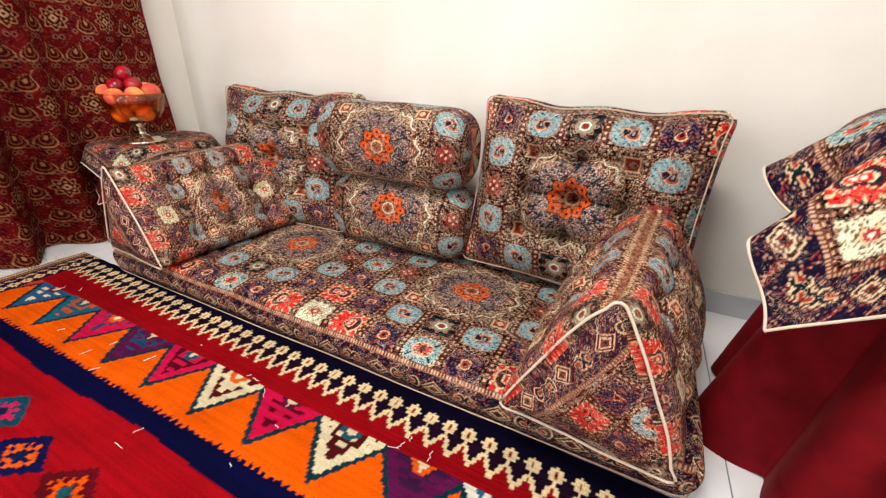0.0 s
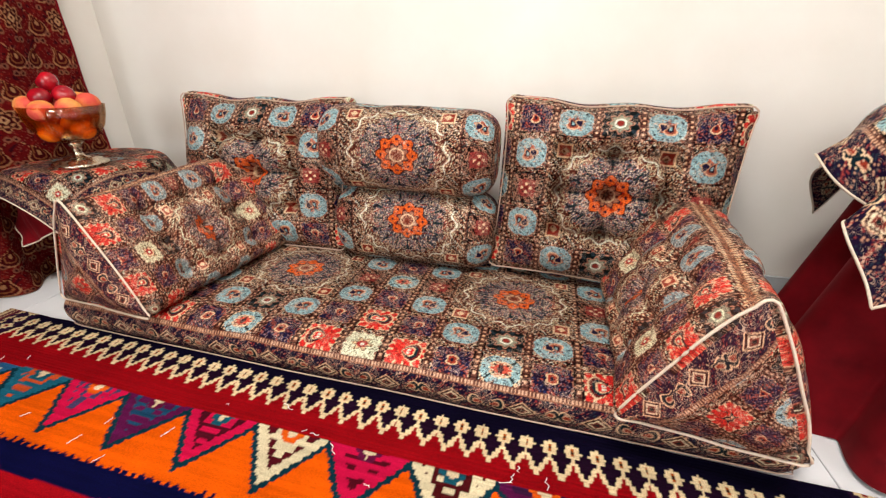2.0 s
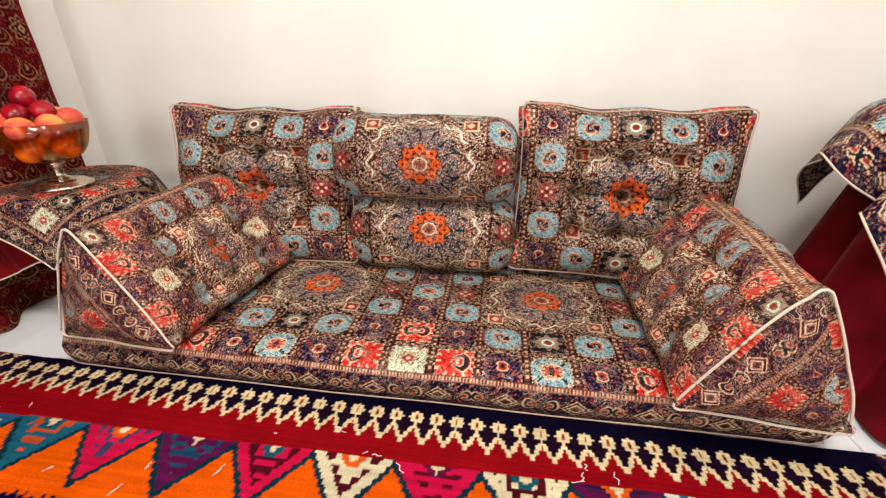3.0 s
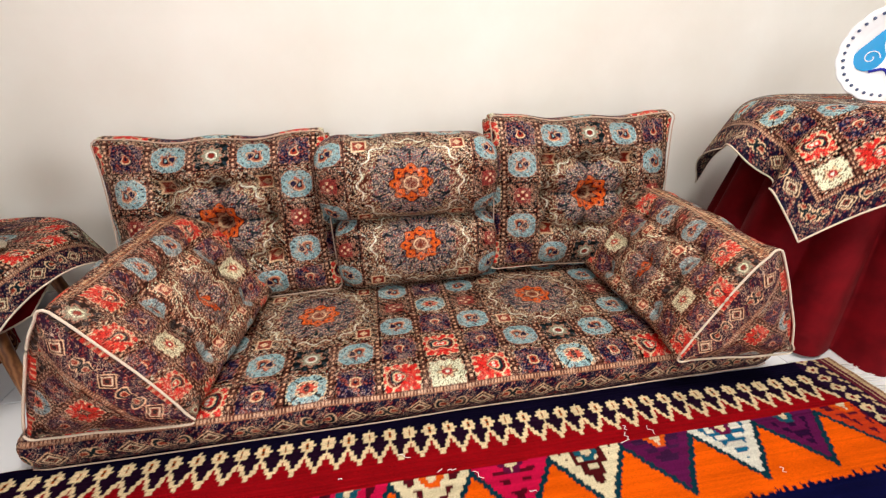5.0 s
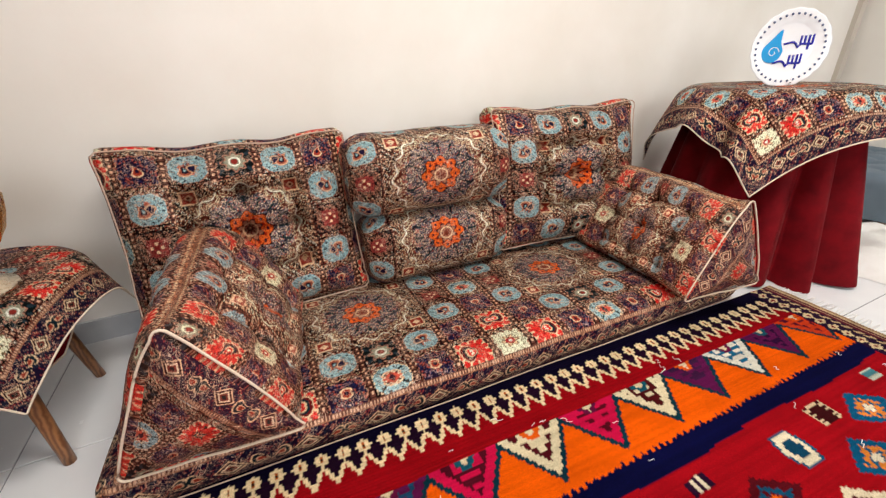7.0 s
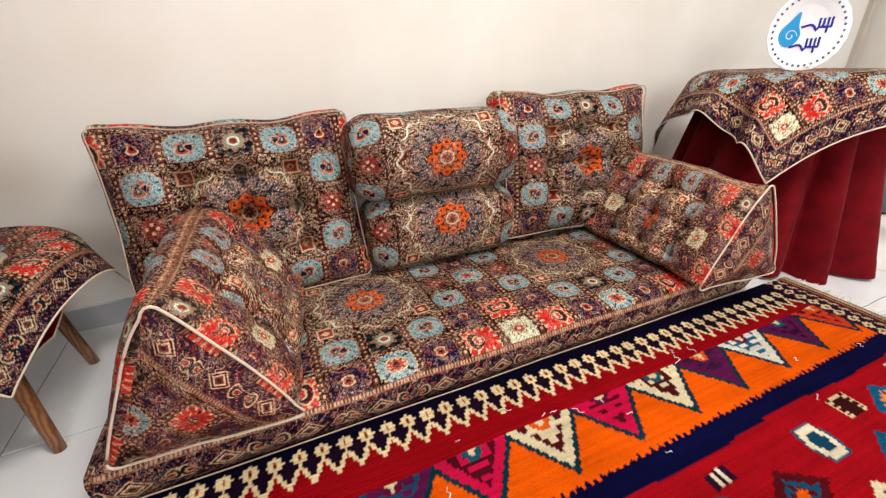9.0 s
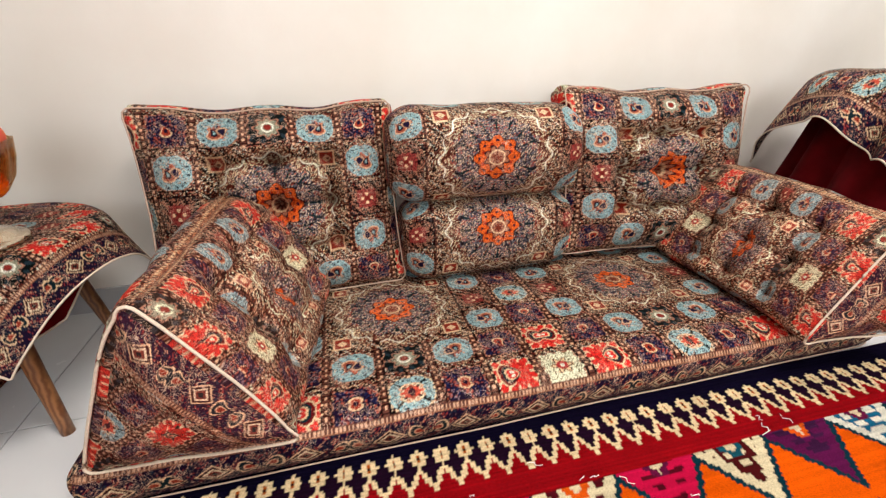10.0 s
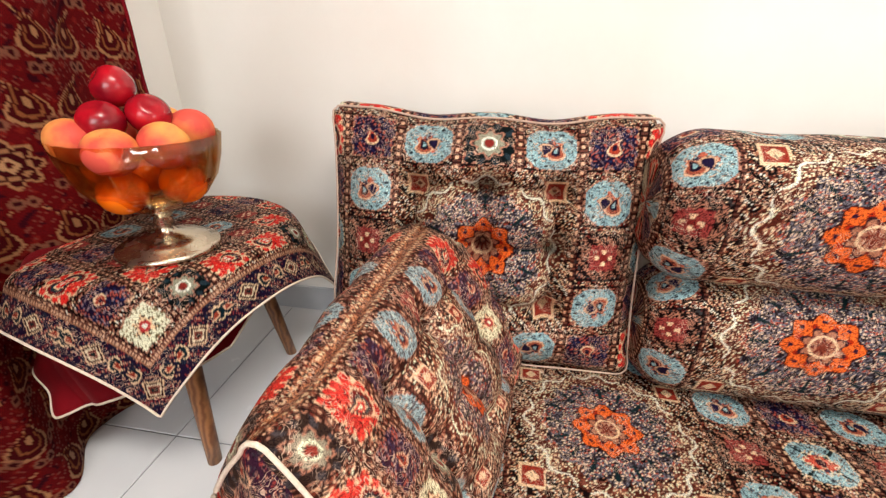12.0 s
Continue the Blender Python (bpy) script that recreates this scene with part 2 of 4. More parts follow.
class Dye:
    """Colours laid over one another; alpha marks the raised bright thread."""

    def __init__(self, shape, colour):
        self.c = np.zeros((*shape, 4))
        self.c[..., :3] = colour

    def lay(self, mask, colour, shine=0.0):
        self.c[mask, :3] = colour
        self.c[mask, 3] = shine

    def tint(self, mask, colour, amount):
        self.c[mask, :3] = self.c[mask, :3] * (1 - amount) + np.array(colour) * amount


def scrolls(u, v, k, seed=0.0):
    """Curling lines: the value is near 0 along the vines."""
    a = np.sin(k * u + 1.9 * np.sin(k * 0.62 * v + seed))
    b = np.sin(k * v + 1.9 * np.sin(k * 0.62 * u + 1.3 + seed))
    return a * b + 0.35 * np.sin(0.5 * k * (u + v) + seed)


def paisley(a, b, size):
    """Distance-like field of a drop with a curled tip; below 1 is inside."""
    x, y = a / size, b / size
    bend = x - 0.55 * np.clip(y + 0.1, 0, 2) ** 2
    wide = np.clip(0.85 - 0.55 * (y + 0.3), 0.12, 1.1)
    return np.sqrt((bend / wide) ** 2 + (np.clip(np.abs(y), 0, 3) / 1.15) ** 2)


def lay_medallion(D, u, v, c, r, vine, vine2, vine3):
    """The round star medallion in its square of scrolls."""
    mu, mv = c * PU, r * PV * 1.05
    d, t = np.hypot(mu, mv), np.arctan2(mv, mu)
    box_ = (c < 1.5) & (r < 1.5)
    D.lay(box_, lin(30, 14, 14))
    D.lay(box_ & (vine > 0.42), lin(104, 50, 36))
    D.lay(box_ & (np.abs(vine - 0.42) < 0.13), lin(150, 100, 70), 0.7)
    D.lay(box_ & (np.abs(vine2) < 0.09), SAND, 0.9)
    D.lay(box_ & (vine3 > 0.9), CREAM, 1.0)
    cor = np.maximum(np.abs(mu - 0.150), np.abs(mv - 0.138))
    D.lay(box_ & (cor < 0.024), SAND, 0.8)
    D.lay(box_ & (cor < 0.019), lin(138, 56, 42))
    D.lay(box_ & (np.abs(mu - 0.150) + np.abs(mv - 0.138) < 0.013), SAND, 0.8)
    med = box_ & (d < 0.170 + 0.010 * np.cos(8 * t))
    D.lay(med & (d > 0.128), lin(92, 46, 34))
    rays = scrolls(d * 1.1, t * 0.10, 420, 0.2)
    D.lay(med & (d > 0.128) & (rays > 0.3), lin(124, 70, 48), 0.4)
    D.lay(med & (d > 0.128) & (np.abs(rays - 0.42) < 0.10), SAND, 0.8)
    D.lay(med & (d > 0.128) & (np.abs(rays) < 0.10), CREAM * 0.85, 0.9)
    D.lay(med & (np.abs(d - 0.158 - 0.008 * np.cos(16 * t)) < 0.0024), CREAM, 1.0)
    inner = d < 0.128 + 0.009 * np.cos(16 * t)
    D.lay(inner, GREY)
    fil = scrolls(d, t * 0.075, 520, 0.3)
    fil2 = scrolls(d, t * 0.10, 330, 1.3)
    D.lay(inner & (fil2 > 0.3), lin(60, 48, 56))
    D.lay(inner & (fil2 < -0.55), lin(150, 76, 58))
    D.lay(inner & (np.abs(fil) < 0.10), lin(188, 166, 144), 0.9)
    D.lay(inner & (fil > 0.55), lin(18, 15, 24))
    D.lay(inner & (np.cos(16 * t) > 0.86) & (d > 0.085) & (d < 0.118), lin(26, 52, 54))
    D.lay(d < 0.0645 + 0.006 * np.cos(8 * t), lin(70, 30, 30))
    D.lay(d < 0.061 + 0.007 * np.cos(8 * t), ORANGE)
    D.lay((d < 0.061 + 0.007 * np.cos(8 * t)) & (np.abs(scrolls(u, v, 700, 0.2)) < 0.16), lin(130, 52, 22))
    D.lay((np.cos(8 * t) > 0.75) & (np.abs(d - 0.052) < 0.0032), lin(66, 34, 60))
    D.lay((np.cos(8 * t + np.pi) > 0.6) & (np.abs(d - 0.044) < 0.004), lin(150, 44, 14))
    D.lay(d < 0.036 + 0.006 * np.cos(8 * t + np.pi), lin(70, 40, 48))
    D.lay(d < 0.031 + 0.005 * np.cos(8 * t + np.pi), lin(150, 104, 80), 0.4)
    D.lay((d < 0.028) & (np.cos(8 * t) > 0.35), lin(110, 38, 34))
    D.lay((np.abs(d - 0.022) < 0.0022), SAND, 0.6)
    D.lay(d < 0.011, lin(120, 60, 44))


SEAT_PANELS = ((0, 0, 6, 7), (0, 0, 2, 3), (5, 2, 3, 1), (7, 3, 1, 4))
ARM_PANELS = ((0, 0, 5, 3), (0, 0, 2, 3), (6, 2, 3, 1), (4, 3, 1, 6), (3, 1, 6, 3), (5, 2, 3, 1))
END_PANELS = ((1, 3, 6, 5), (3, 7, 1, 6), (6, 1, 3, 2))


def termeh(u, v, panels=SEAT_PANELS):
    """Patchwork brocade: medallions ringed by square panels, mirrored on both axes."""
    nc, nr = len(panels) - 1, len(panels[0]) - 1
    c = np.abs((u / PU + nc) % (2 * nc) - nc)
    r = np.abs((v / PV + nr) % (2 * nr) - nr)
    ci, ri = np.round(c).astype(int), np.round(r).astype(int)
    a, b = c - ci, r - ri
    a = np.where(ci == 0, np.abs(a), a)
    D = Dye(u.shape, BROWN)
    vine, vine2, vine3 = scrolls(u, v, 470), scrolls(u, v, 360, 2.0), scrolls(u, v, 620, 0.9)
    D.lay(vine2 < -0.55, lin(112, 38, 30))
    D.lay(vine > 0.55, lin(120, 62, 44))
    D.lay(np.abs(vine - 0.5) < 0.14, TAN, 0.7)
    D.lay(np.abs(vine2 - 0.25) < 0.085, SAND, 0.9)
    D.lay(np.abs(vine2 + 0.62) < 0.07, lin(160, 120, 96), 0.7)
    D.lay(vine3 > 0.95, CREAM, 1.0)
    # chain bands between the panels
    upright = np.abs(a) > np.abs(b)
    run = np.where(upright, v, u)
    gap = np.maximum(np.abs(a), np.abs(b))
    strip = upright & (gap > 0.44)
    D.lay(strip, lin(104, 58, 40), 0.3)
    D.lay(strip & (np.sin(2 * np.pi * run / 0.009) > 0.0), lin(64, 28, 22))
    D.lay(strip & (gap > 0.475) & (np.sin(2 * np.pi * run / 0.018) < -0.3), SAND * 0.8, 0.9)
    D.lay((gap > 0.41) & (gap < 0.44), lin(34, 14, 14))
    th = np.arctan2(b, a)
    rd = np.hypot(a, b)
    kind = np.array(panels)[ci, ri]
    square = (np.abs(a) ** 5 + np.abs(b) ** 5) ** 0.2
    lobed = rd * (1 + 0.05 * np.cos(8 * th)) * 0.94
    field = np.where((kind == 2) | (kind == 7), 0.55 * lobed + 0.45 * square, square * (1 + 0.06 * np.cos(12 * th)))
    inside = field < 0.39
    rim = (field >= 0.39) & (field < 0.42)
    for k, ground, edge in ((1, RED, SAND), (2, BLUE, TAN), (3, PURPLE, TAN), (4, CREAM * 0.9, TAN), (5, PINK * 0.7, BROWN), (6, GREEN, TAN), (7, BLUE * 1.1, SAND)):
        D.lay((kind == k) & inside, ground)
        D.lay((kind == k) & rim & (np.cos(24 * th) > -0.3), edge, 0.7)
    fine = scrolls(u, v, 560, 0.5)
    leaf = scrolls(u, v, 300, 0.7)
    # red: a paisley outlined in cream with a teal body
    pa = paisley(b + 0.05, a + 0.05, 0.20)
    pan = (kind == 1) & inside
    D.lay(pan & (fine > 0.7), lin(112, 16, 20))
    D.lay(pan & (np.abs(fine - 0.1) < 0.06), lin(206, 110, 80), 0.4)
    D.lay(pan & (pa < 1.3), SAND, 0.6)
    D.lay(pan & (pa < 1.16), lin(112, 18, 20))
    D.lay(pan & (pa < 0.92), TEAL * 0.7)
    D.lay(pan & (pa < 0.66), SAND, 0.6)
    D.lay(pan & (pa < 0.5), RED)
    D.lay(pan & (pa < 0.22), CREAM, 0.5)
    D.lay(pan & (field > 0.31) & (np.cos(12 * th + 0.5) > 0.7), SAND, 0.5)
    # pale blue: a twisted drop inside a ring of dark buds
    pan = ((kind == 2) | (kind == 7)) & inside
    D.lay(pan & (field > 0.30) & (field < 0.345) & (np.cos(11 * th + 1) > 0.82), lin(18, 30, 44))
    D.lay(pan & (fine > 0.5), lin(84, 92, 98))
    D.lay(pan & (np.abs(fine + 0.3) < 0.07), lin(158, 176, 172), 0.4)
    ring = rd + 0.03 * np.cos(5 * th + 1)
    D.lay(pan & (ring < 0.15), lin(70, 56, 76))
    D.lay(pan & (ring < 0.19) & (leaf > 0.25), lin(168, 92, 66), 0.3)
    D.lay(pan & (ring < 0.21) & (np.abs(fine) < 0.10), lin(52, 30, 40))
    q = paisley(a - 0.07, b + 0.03, 0.15)
    D.lay(pan & (q < 1.15), SAND * 0.8, 0.6)
    D.lay(pan & (q < 0.95), lin(146, 84, 64))
    D.lay(pan & (q < 0.62), lin(40, 26, 50))
    D.lay(pan & (q < 0.3), BLUE)
    q = paisley(-a - 0.08, -b - 0.03, 0.12)
    D.lay(pan & (q < 1.1), SAND * 0.7, 0.6)
    D.lay(pan & (q < 0.8), lin(44, 34, 66))
    D.lay(pan & (np.abs(ring - 0.242) < 0.008) & (np.cos(9 * th) > 0.2), SAND * 0.7, 0.6)
    pan = (kind == 7) & inside
    D.lay(pan & (np.abs(a) + np.abs(b) < 0.24) & (np.abs(a) > 0.04), lin(176, 84, 66))
    D.lay(pan & (np.abs(np.abs(a) - np.abs(b)) < 0.03) & (rd > 0.14), GREEN * 2)
    D.lay(pan & (np.abs(rd - 0.2 - 0.04 * np.cos(8 * th)) < 0.014), CREAM * 0.8, 0.6)
    D.lay(pan & (rd < 0.07), lin(70, 36, 48))
    # purple: leaves and a small flower
    pan = (kind == 3) & inside
    D.lay(pan & (leaf > 0.6), lin(150, 74, 58), 0.3)
    D.lay(pan & (leaf < -0.7), lin(34, 48, 88))
    D.lay(pan & (np.abs(fine - 0.1) < 0.10), lin(128, 104, 112), 0.6)
    q = paisley(a, b, 0.13)
    D.lay(pan & (q < 1.1), SAND, 0.5)
    D.lay(pan & (q < 0.85), lin(150, 64, 44))
    D.lay(pan & (q < 0.4), PURPLE)
    # cream: a rose
    pan = (kind == 4) & inside
    D.lay(pan & (np.abs(fine) < 0.16), lin(104, 92, 62))
    D.lay(pan & (rd < 0.2 + 0.05 * np.cos(6 * th)), SAND)
    D.lay(pan & (np.abs(rd - 0.17 - 0.05 * np.cos(6 * th)) < 0.014), lin(70, 34, 34))
    D.lay(pan & (rd < 0.12), lin(160, 54, 54))
    D.lay(pan & (rd < 0.05), CREAM, 0.5)
    # small dark-framed panel
    pan = (kind == 5) & inside
    D.lay(pan & (field > 0.24), lin(34, 14, 14))
    D.lay(pan & (field > 0.24) & (vine > 0.2), TAN, 0.5)
    D.lay(pan & (field <= 0.24) & (np.abs(fine) < 0.22), lin(96, 30, 30))
    D.lay(pan & (rd < 0.15) & (np.cos(4 * th) > 0.3), SAND, 0.6)
    D.lay(pan & (rd < 0.07), lin(120, 44, 40))
    # bottle green: a star flower
    pan = (kind == 6) & inside
    D.lay(pan & (rd > 0.31) & (np.cos(10 * th) > 0.4), lin(44, 62, 70))
    D.lay(pan & (np.abs(rd - 0.25 - 0.05 * np.cos(8 * th)) < 0.022), TAN, 0.7)
    D.lay(pan & (rd < 0.22 + 0.03 * np.cos(8 * th)), lin(132, 132, 116))
    D.lay(pan & (np.abs(rd - 0.12) < 0.02), CREAM, 0.6)
    D.lay(pan & (rd < 0.08), lin(130, 52, 44))
    if panels[0][0] == 0:
        lay_medallion(D, u, v, c, r, vine, vine2, vine3)
    return D


def border(D, mask, along, across):
    """The edging of the brocade: a gold chain, then a dark band with drops and lozenges. across runs from 0 at the chain outwards, in metres."""
    k = along / 0.178
    i = np.floor(k)
    a, b = (k - i - 0.5) * 0.178, across - 0.058
    D.lay(mask, PURPLE)
    f, g = scrolls(along, across, 330, 0.4), scrolls(along, across, 520, 1.7)
    D.lay(mask & (f > 0.78), lin(134, 60, 58))
    D.lay(mask & (f < -0.72), lin(44, 58, 72))
    D.lay(mask & (g > 0.85), lin(170, 128, 104), 0.7)
    D.lay(mask & (np.abs(f - 0.1) < 0.04), lin(116, 84, 76), 0.6)
    loz = np.abs(a) / 0.034 + np.abs(b) / 0.026
    D.lay(mask & (loz < 1.1), SAND, 0.6)
    D.lay(mask & (loz < 0.95), lin(70, 30, 30))
    D.lay(mask & (loz < 0.7), CREAM * 0.75, 0.4)
    D.lay(mask & (loz < 0.5), lin(120, 60, 50))
    D.lay(mask & (loz < 0.25), GREEN * 2)
    e = np.where(a > 0, a - 0.068, a + 0.068) * np.where(i % 2 > 0, 1, -1)
    p = paisley(b + 0.004, e, 0.019)
    D.lay(mask & (p < 1.2), SAND, 0.6)
    D.lay(mask & (p < 1.0), TEAL * 0.5)
    D.lay(mask & (p < 0.6), SAND * 0.8, 0.5)
    D.lay(mask & (p < 0.45), lin(140, 60, 42))
    chain = mask & (across < 0.014)
    D.lay(chain, lin(104, 60, 40), 0.3)
    D.lay(chain & (np.abs(across - 0.007) < 0.004) & (np.sin(2 * np.pi * along / 0.009) > 0.0), SAND * 0.75, 1.0)
    D.lay(chain & (np.abs(across - 0.007) > 0.0052), lin(140, 96, 66), 0.6)


def drape_design(u, v):
    """Maroon hanging with staggered gold-lined drops and flower stars."""
    ground, gold = lin(84, 9, 12), lin(146, 98, 58)
    D = Dye(u.shape, ground)
    f, g = scrolls(u, v, 150, 1.1), scrolls(u, v, 260, 0.4)
    D.lay(f < -0.75, lin(48, 6, 15))
    D.lay(f > 0.8, lin(104, 24, 20))
    D.lay(np.abs(g - 0.25) < 0.07, lin(104, 42, 28), 0.4)
    wide, tall = 0.092, 0.112
    row = np.floor(v / tall)
    su = u + 0.5 * wide * (row % 2)
    col = np.floor(su / wide)
    a, b = su % wide - wide / 2, v % tall - tall / 2
    star = (row % 3 == 2) & (col % 2 == 0)
    flip = np.where(col % 2 > 0, 1.0, -1.0)
    p = paisley(a * flip + 0.008, b + 0.010, 0.030)
    for lo, hi, tone in ((0.0, 1.24, lin(60, 7, 11)), (1.07, 1.24, gold), (0.66, 0.80, lin(122, 70, 40)), (0.0, 0.28, gold)):
        D.lay(~star & (p >= lo) & (p < hi), tone, 0.7 if tone is gold else 0.0)
    bud = np.hypot(np.abs(a) - 0.036, np.abs(b) - 0.044)
    D.lay(~star & (bud < 0.010), lin(112, 62, 38), 0.5)
    D.lay(~star & (bud < 0.005), lin(50, 8, 14))
    rr, tt = np.hypot(a, b), np.arctan2(b, a)
    edge = 0.040 + 0.006 * np.cos(8 * tt)
    D.lay(star & (rr < edge), gold, 0.7)
    D.lay(star & (rr < edge - 0.006), lin(54, 7, 12))
    D.lay(star & (np.abs(rr - 0.024) < 0.0032) & (np.cos(8 * tt) > -0.5), gold, 0.7)
    D.lay(star & (np.abs(a) + np.abs(b) < 0.016), lin(166, 122, 80), 0.8)
    D.lay(star & (rr < 0.005), lin(60, 8, 12))
    return D


# ---------------------------------------------------------------- the room
WALL_Y, LEFT_X, RIGHT_X, FRONT_Y, HIGH = 0.95, -1.59, 3.5, -3.2, 2.7


def slab(name, x0, x1, y0, y1, z0, z1, mat, label):
    ob = part(name, box(bmesh.new(), x0, x1, y0, y1, z0, z1), mat, None, "", smooth=False)
    return tagged(ob, label, name.split("_")[0], kind="structure")


slab("wall_north", LEFT_X, RIGHT_X, WALL_Y, WALL_Y + 0.15, -0.05, HIGH, plaster, "cream-white plastered wall behind the floor sofa")
slab("wall_west", LEFT_X - 0.15, LEFT_X, FRONT_Y - 0.15, WALL_Y + 0.15, -0.05, HIGH, plaster, "cream-white plastered side wall behind the hanging")
slab("wall_east", RIGHT_X, RIGHT_X + 0.15, FRONT_Y - 0.15, WALL_Y + 0.15, -0.05, HIGH, plaster, "cream-white plastered far side wall")
slab("wall_south", LEFT_X, RIGHT_X, FRONT_Y - 0.15, FRONT_Y, -0.05, HIGH, plaster, "plain cream-white plastered wall")
slab("ceiling", LEFT_X, RIGHT_X, FRONT_Y, WALL_Y, HIGH, HIGH + 0.12, plaster, "plain white plastered ceiling")

slab("trim", 3.41, 3.47, WALL_Y - 0.03, WALL_Y, 0.0, HIGH, taupe, "taupe painted upright trim in the far corner")
floor = slab("floor", LEFT_X, RIGHT_X, FRONT_Y, WALL_Y, -0.05, -0.0035, grout, "white glazed floor tiles with grey joints")


def skirting():
    bm = bmesh.new()
    x = LEFT_X + 0.012
    while x < RIGHT_X - 0.02:
        box(bm, x + 0.001, min(x + 0.613, RIGHT_X - 0.01), WALL_Y - 0.011, WALL_Y + 0.001, 0, 0.088, 0.0015)
        x += 0.615
    ob = part("baseboard", bm, skirting_mat, None, "", smooth=False)
    return tagged(ob, "low grey glazed skirting tiles along the wall", "baseboard", kind="structure")


skirting()


# ---------------------------------------------------------------- the floor sofa
def fold(s, half, r):
    """How a cover bends over an edge: the place along the panel and the drop."""
    e = np.abs(s) - (half - r)
    q = np.clip(e / r, 0, np.pi / 2)
    x = np.where(e < 0, np.abs(s), half - r + r * np.sin(q))
    d = np.where(e < 0, 0, r * (1 - np.cos(q)) + np.clip(e - r * np.pi / 2, 0, None))
    return np.sign(s) * x, d


def round_corners(x, y, L, W, rc):
    """Pulls the corners of a rectangle in to arcs of radius rc."""
    dx, dy = np.abs(x) - (L / 2 - rc), np.abs(y) - (W / 2 - rc)
    both = (dx > 0) & (dy > 0)
    k = np.where(both, np.maximum(dx, dy) / (np.hypot(dx, dy) + 1e-9), 1.0)
    return np.where(both, np.sign(x) * (L / 2 - rc + dx * k), x), np.where(both, np.sign(y) * (W / 2 - rc + dy * k), y)


def padded(L, W, H, r, step, bulge, tufts=(), deep=0.03, wide=0.04, seed=1, side_bulge=0.012, wob=0.004, rc=0.03):
    """A stuffed panel, open at the back: unfolded coordinates S, T, points, and which quads to keep."""
    s = np.linspace(-L / 2 - H, L / 2 + H, int((L + 2 * H) / step))
    t = np.linspace(-W / 2 - H, W / 2 + H, int((W + 2 * H) / step))
    T, S = np.meshgrid(t, s, indexing="ij")
    x, ds = fold(S, L / 2, r)
    y, dt = fold(T, W / 2, r)
    drop = np.maximum(ds, dt)
    z = -np.clip(drop, 0, H)
    fx, fy = np.clip(2 * np.abs(x) / L, 0, 1), np.clip(2 * np.abs(y) / W, 0, 1)
    z = z + bulge * (1 - fx ** 3) * (1 - fy ** 3)
    for tx, ty in tufts:
        q = ((x - tx) ** 2 + (y - ty) ** 2) / wide ** 2
        z = z - deep * (0.9 if tx == 0 and ty == 0 else 1.0) * np.exp(-np.sqrt(q + 0.02) * 1.6)
        for ux, uy in tufts:
            if 0 < abs(ux - tx) + abs(uy - ty) < 0.18 and (ux > tx or uy > ty):
                k = np.clip(((x - tx) * (ux - tx) + (y - ty) * (uy - ty)) / ((ux - tx) ** 2 + (uy - ty) ** 2), 0, 1)
                z = z - deep * 0.5 * np.exp(-np.hypot(x - tx - k * (ux - tx), y - ty - k * (uy - ty)) / 0.02)
    z = z + wob * (grain(S.shape, (9, 14), seed) - 0.5) * 2
    b = side_bulge * np.sin(np.pi * np.clip(drop / H, 0, 1))
    x = x + np.sign(x) * b * np.clip((ds - dt) / 0.03, 0, 1)
    y = y + np.sign(y) * b * np.clip((dt - ds) / 0.03, 0, 1)
    x, y = round_corners(x, y, L, W, rc)
    P = np.stack([x, y, z], -1)
    keep = np.minimum(ds, dt)[:-1, :-1] < H + 0.01
    return S, T, P, keep


def back_plate(name, L, W, z, mat, parent, colour):
    S, T = np.meshgrid(np.linspace(-L / 2, L / 2, 9), np.linspace(-W / 2, W / 2, 9))
    P = np.stack([S, T, np.full(S.shape, z) - 0.012 * (1 - (2 * S / L) ** 2) * (1 - (2 * T / W) ** 2)], -1)
    dye = np.zeros((*S.shape, 4))
    dye[..., :3] = colour
    return sheet(name, P, mat, parent, "", dye)


def loop(L, W, z, r, sag=0.004, n=40, seed=0):
    """A rounded rectangle of points for a piping."""
    rng = np.random.default_rng(seed)
    pts = []
    for cx, cy, a0 in ((L / 2 - r, W / 2 - r, 0), (-L / 2 + r, W / 2 - r, 90), (-L / 2 + r, -W / 2 + r, 180), (L / 2 - r, -W / 2 + r, 270)):
        for a in np.linspace(a0, a0 + 90, 7):
            pts.append((cx + r * np.cos(radians(a)), cy + r * np.sin(radians(a)), z))
    p = np.array(pts + pts[:1])
    d = np.r_[0, np.cumsum(np.linalg.norm(np.diff(p, axis=0), axis=1))]
    q = np.linspace(0, d[-1], n * 4, endpoint=False)
    out = np.stack([np.interp(q, d, p[:, i]) for i in range(3)], -1)
    out += sag * np.stack([np.interp(np.arange(n * 4), np.arange(0, n * 4 + 8, 8), rng.standard_normal(n // 2 + 1)) for _ in range(3)], -1)
    return out


def button(parent, where, r=0.0065):
    prof = [(0.0005, 0.006), (r * 0.5, 0.0055), (r * 0.85, 0.003), (r, -0.001), (r * 0.8, -0.006)]
    ob = lathe("button", prof, button_cloth, parent, "", n=14)
    ob.location = where
    return ob


button_cloth = Nodes("button_cloth", tuple(lin(104, 58, 42)), 0.7, Specular_IOR_Level=0.1).mat


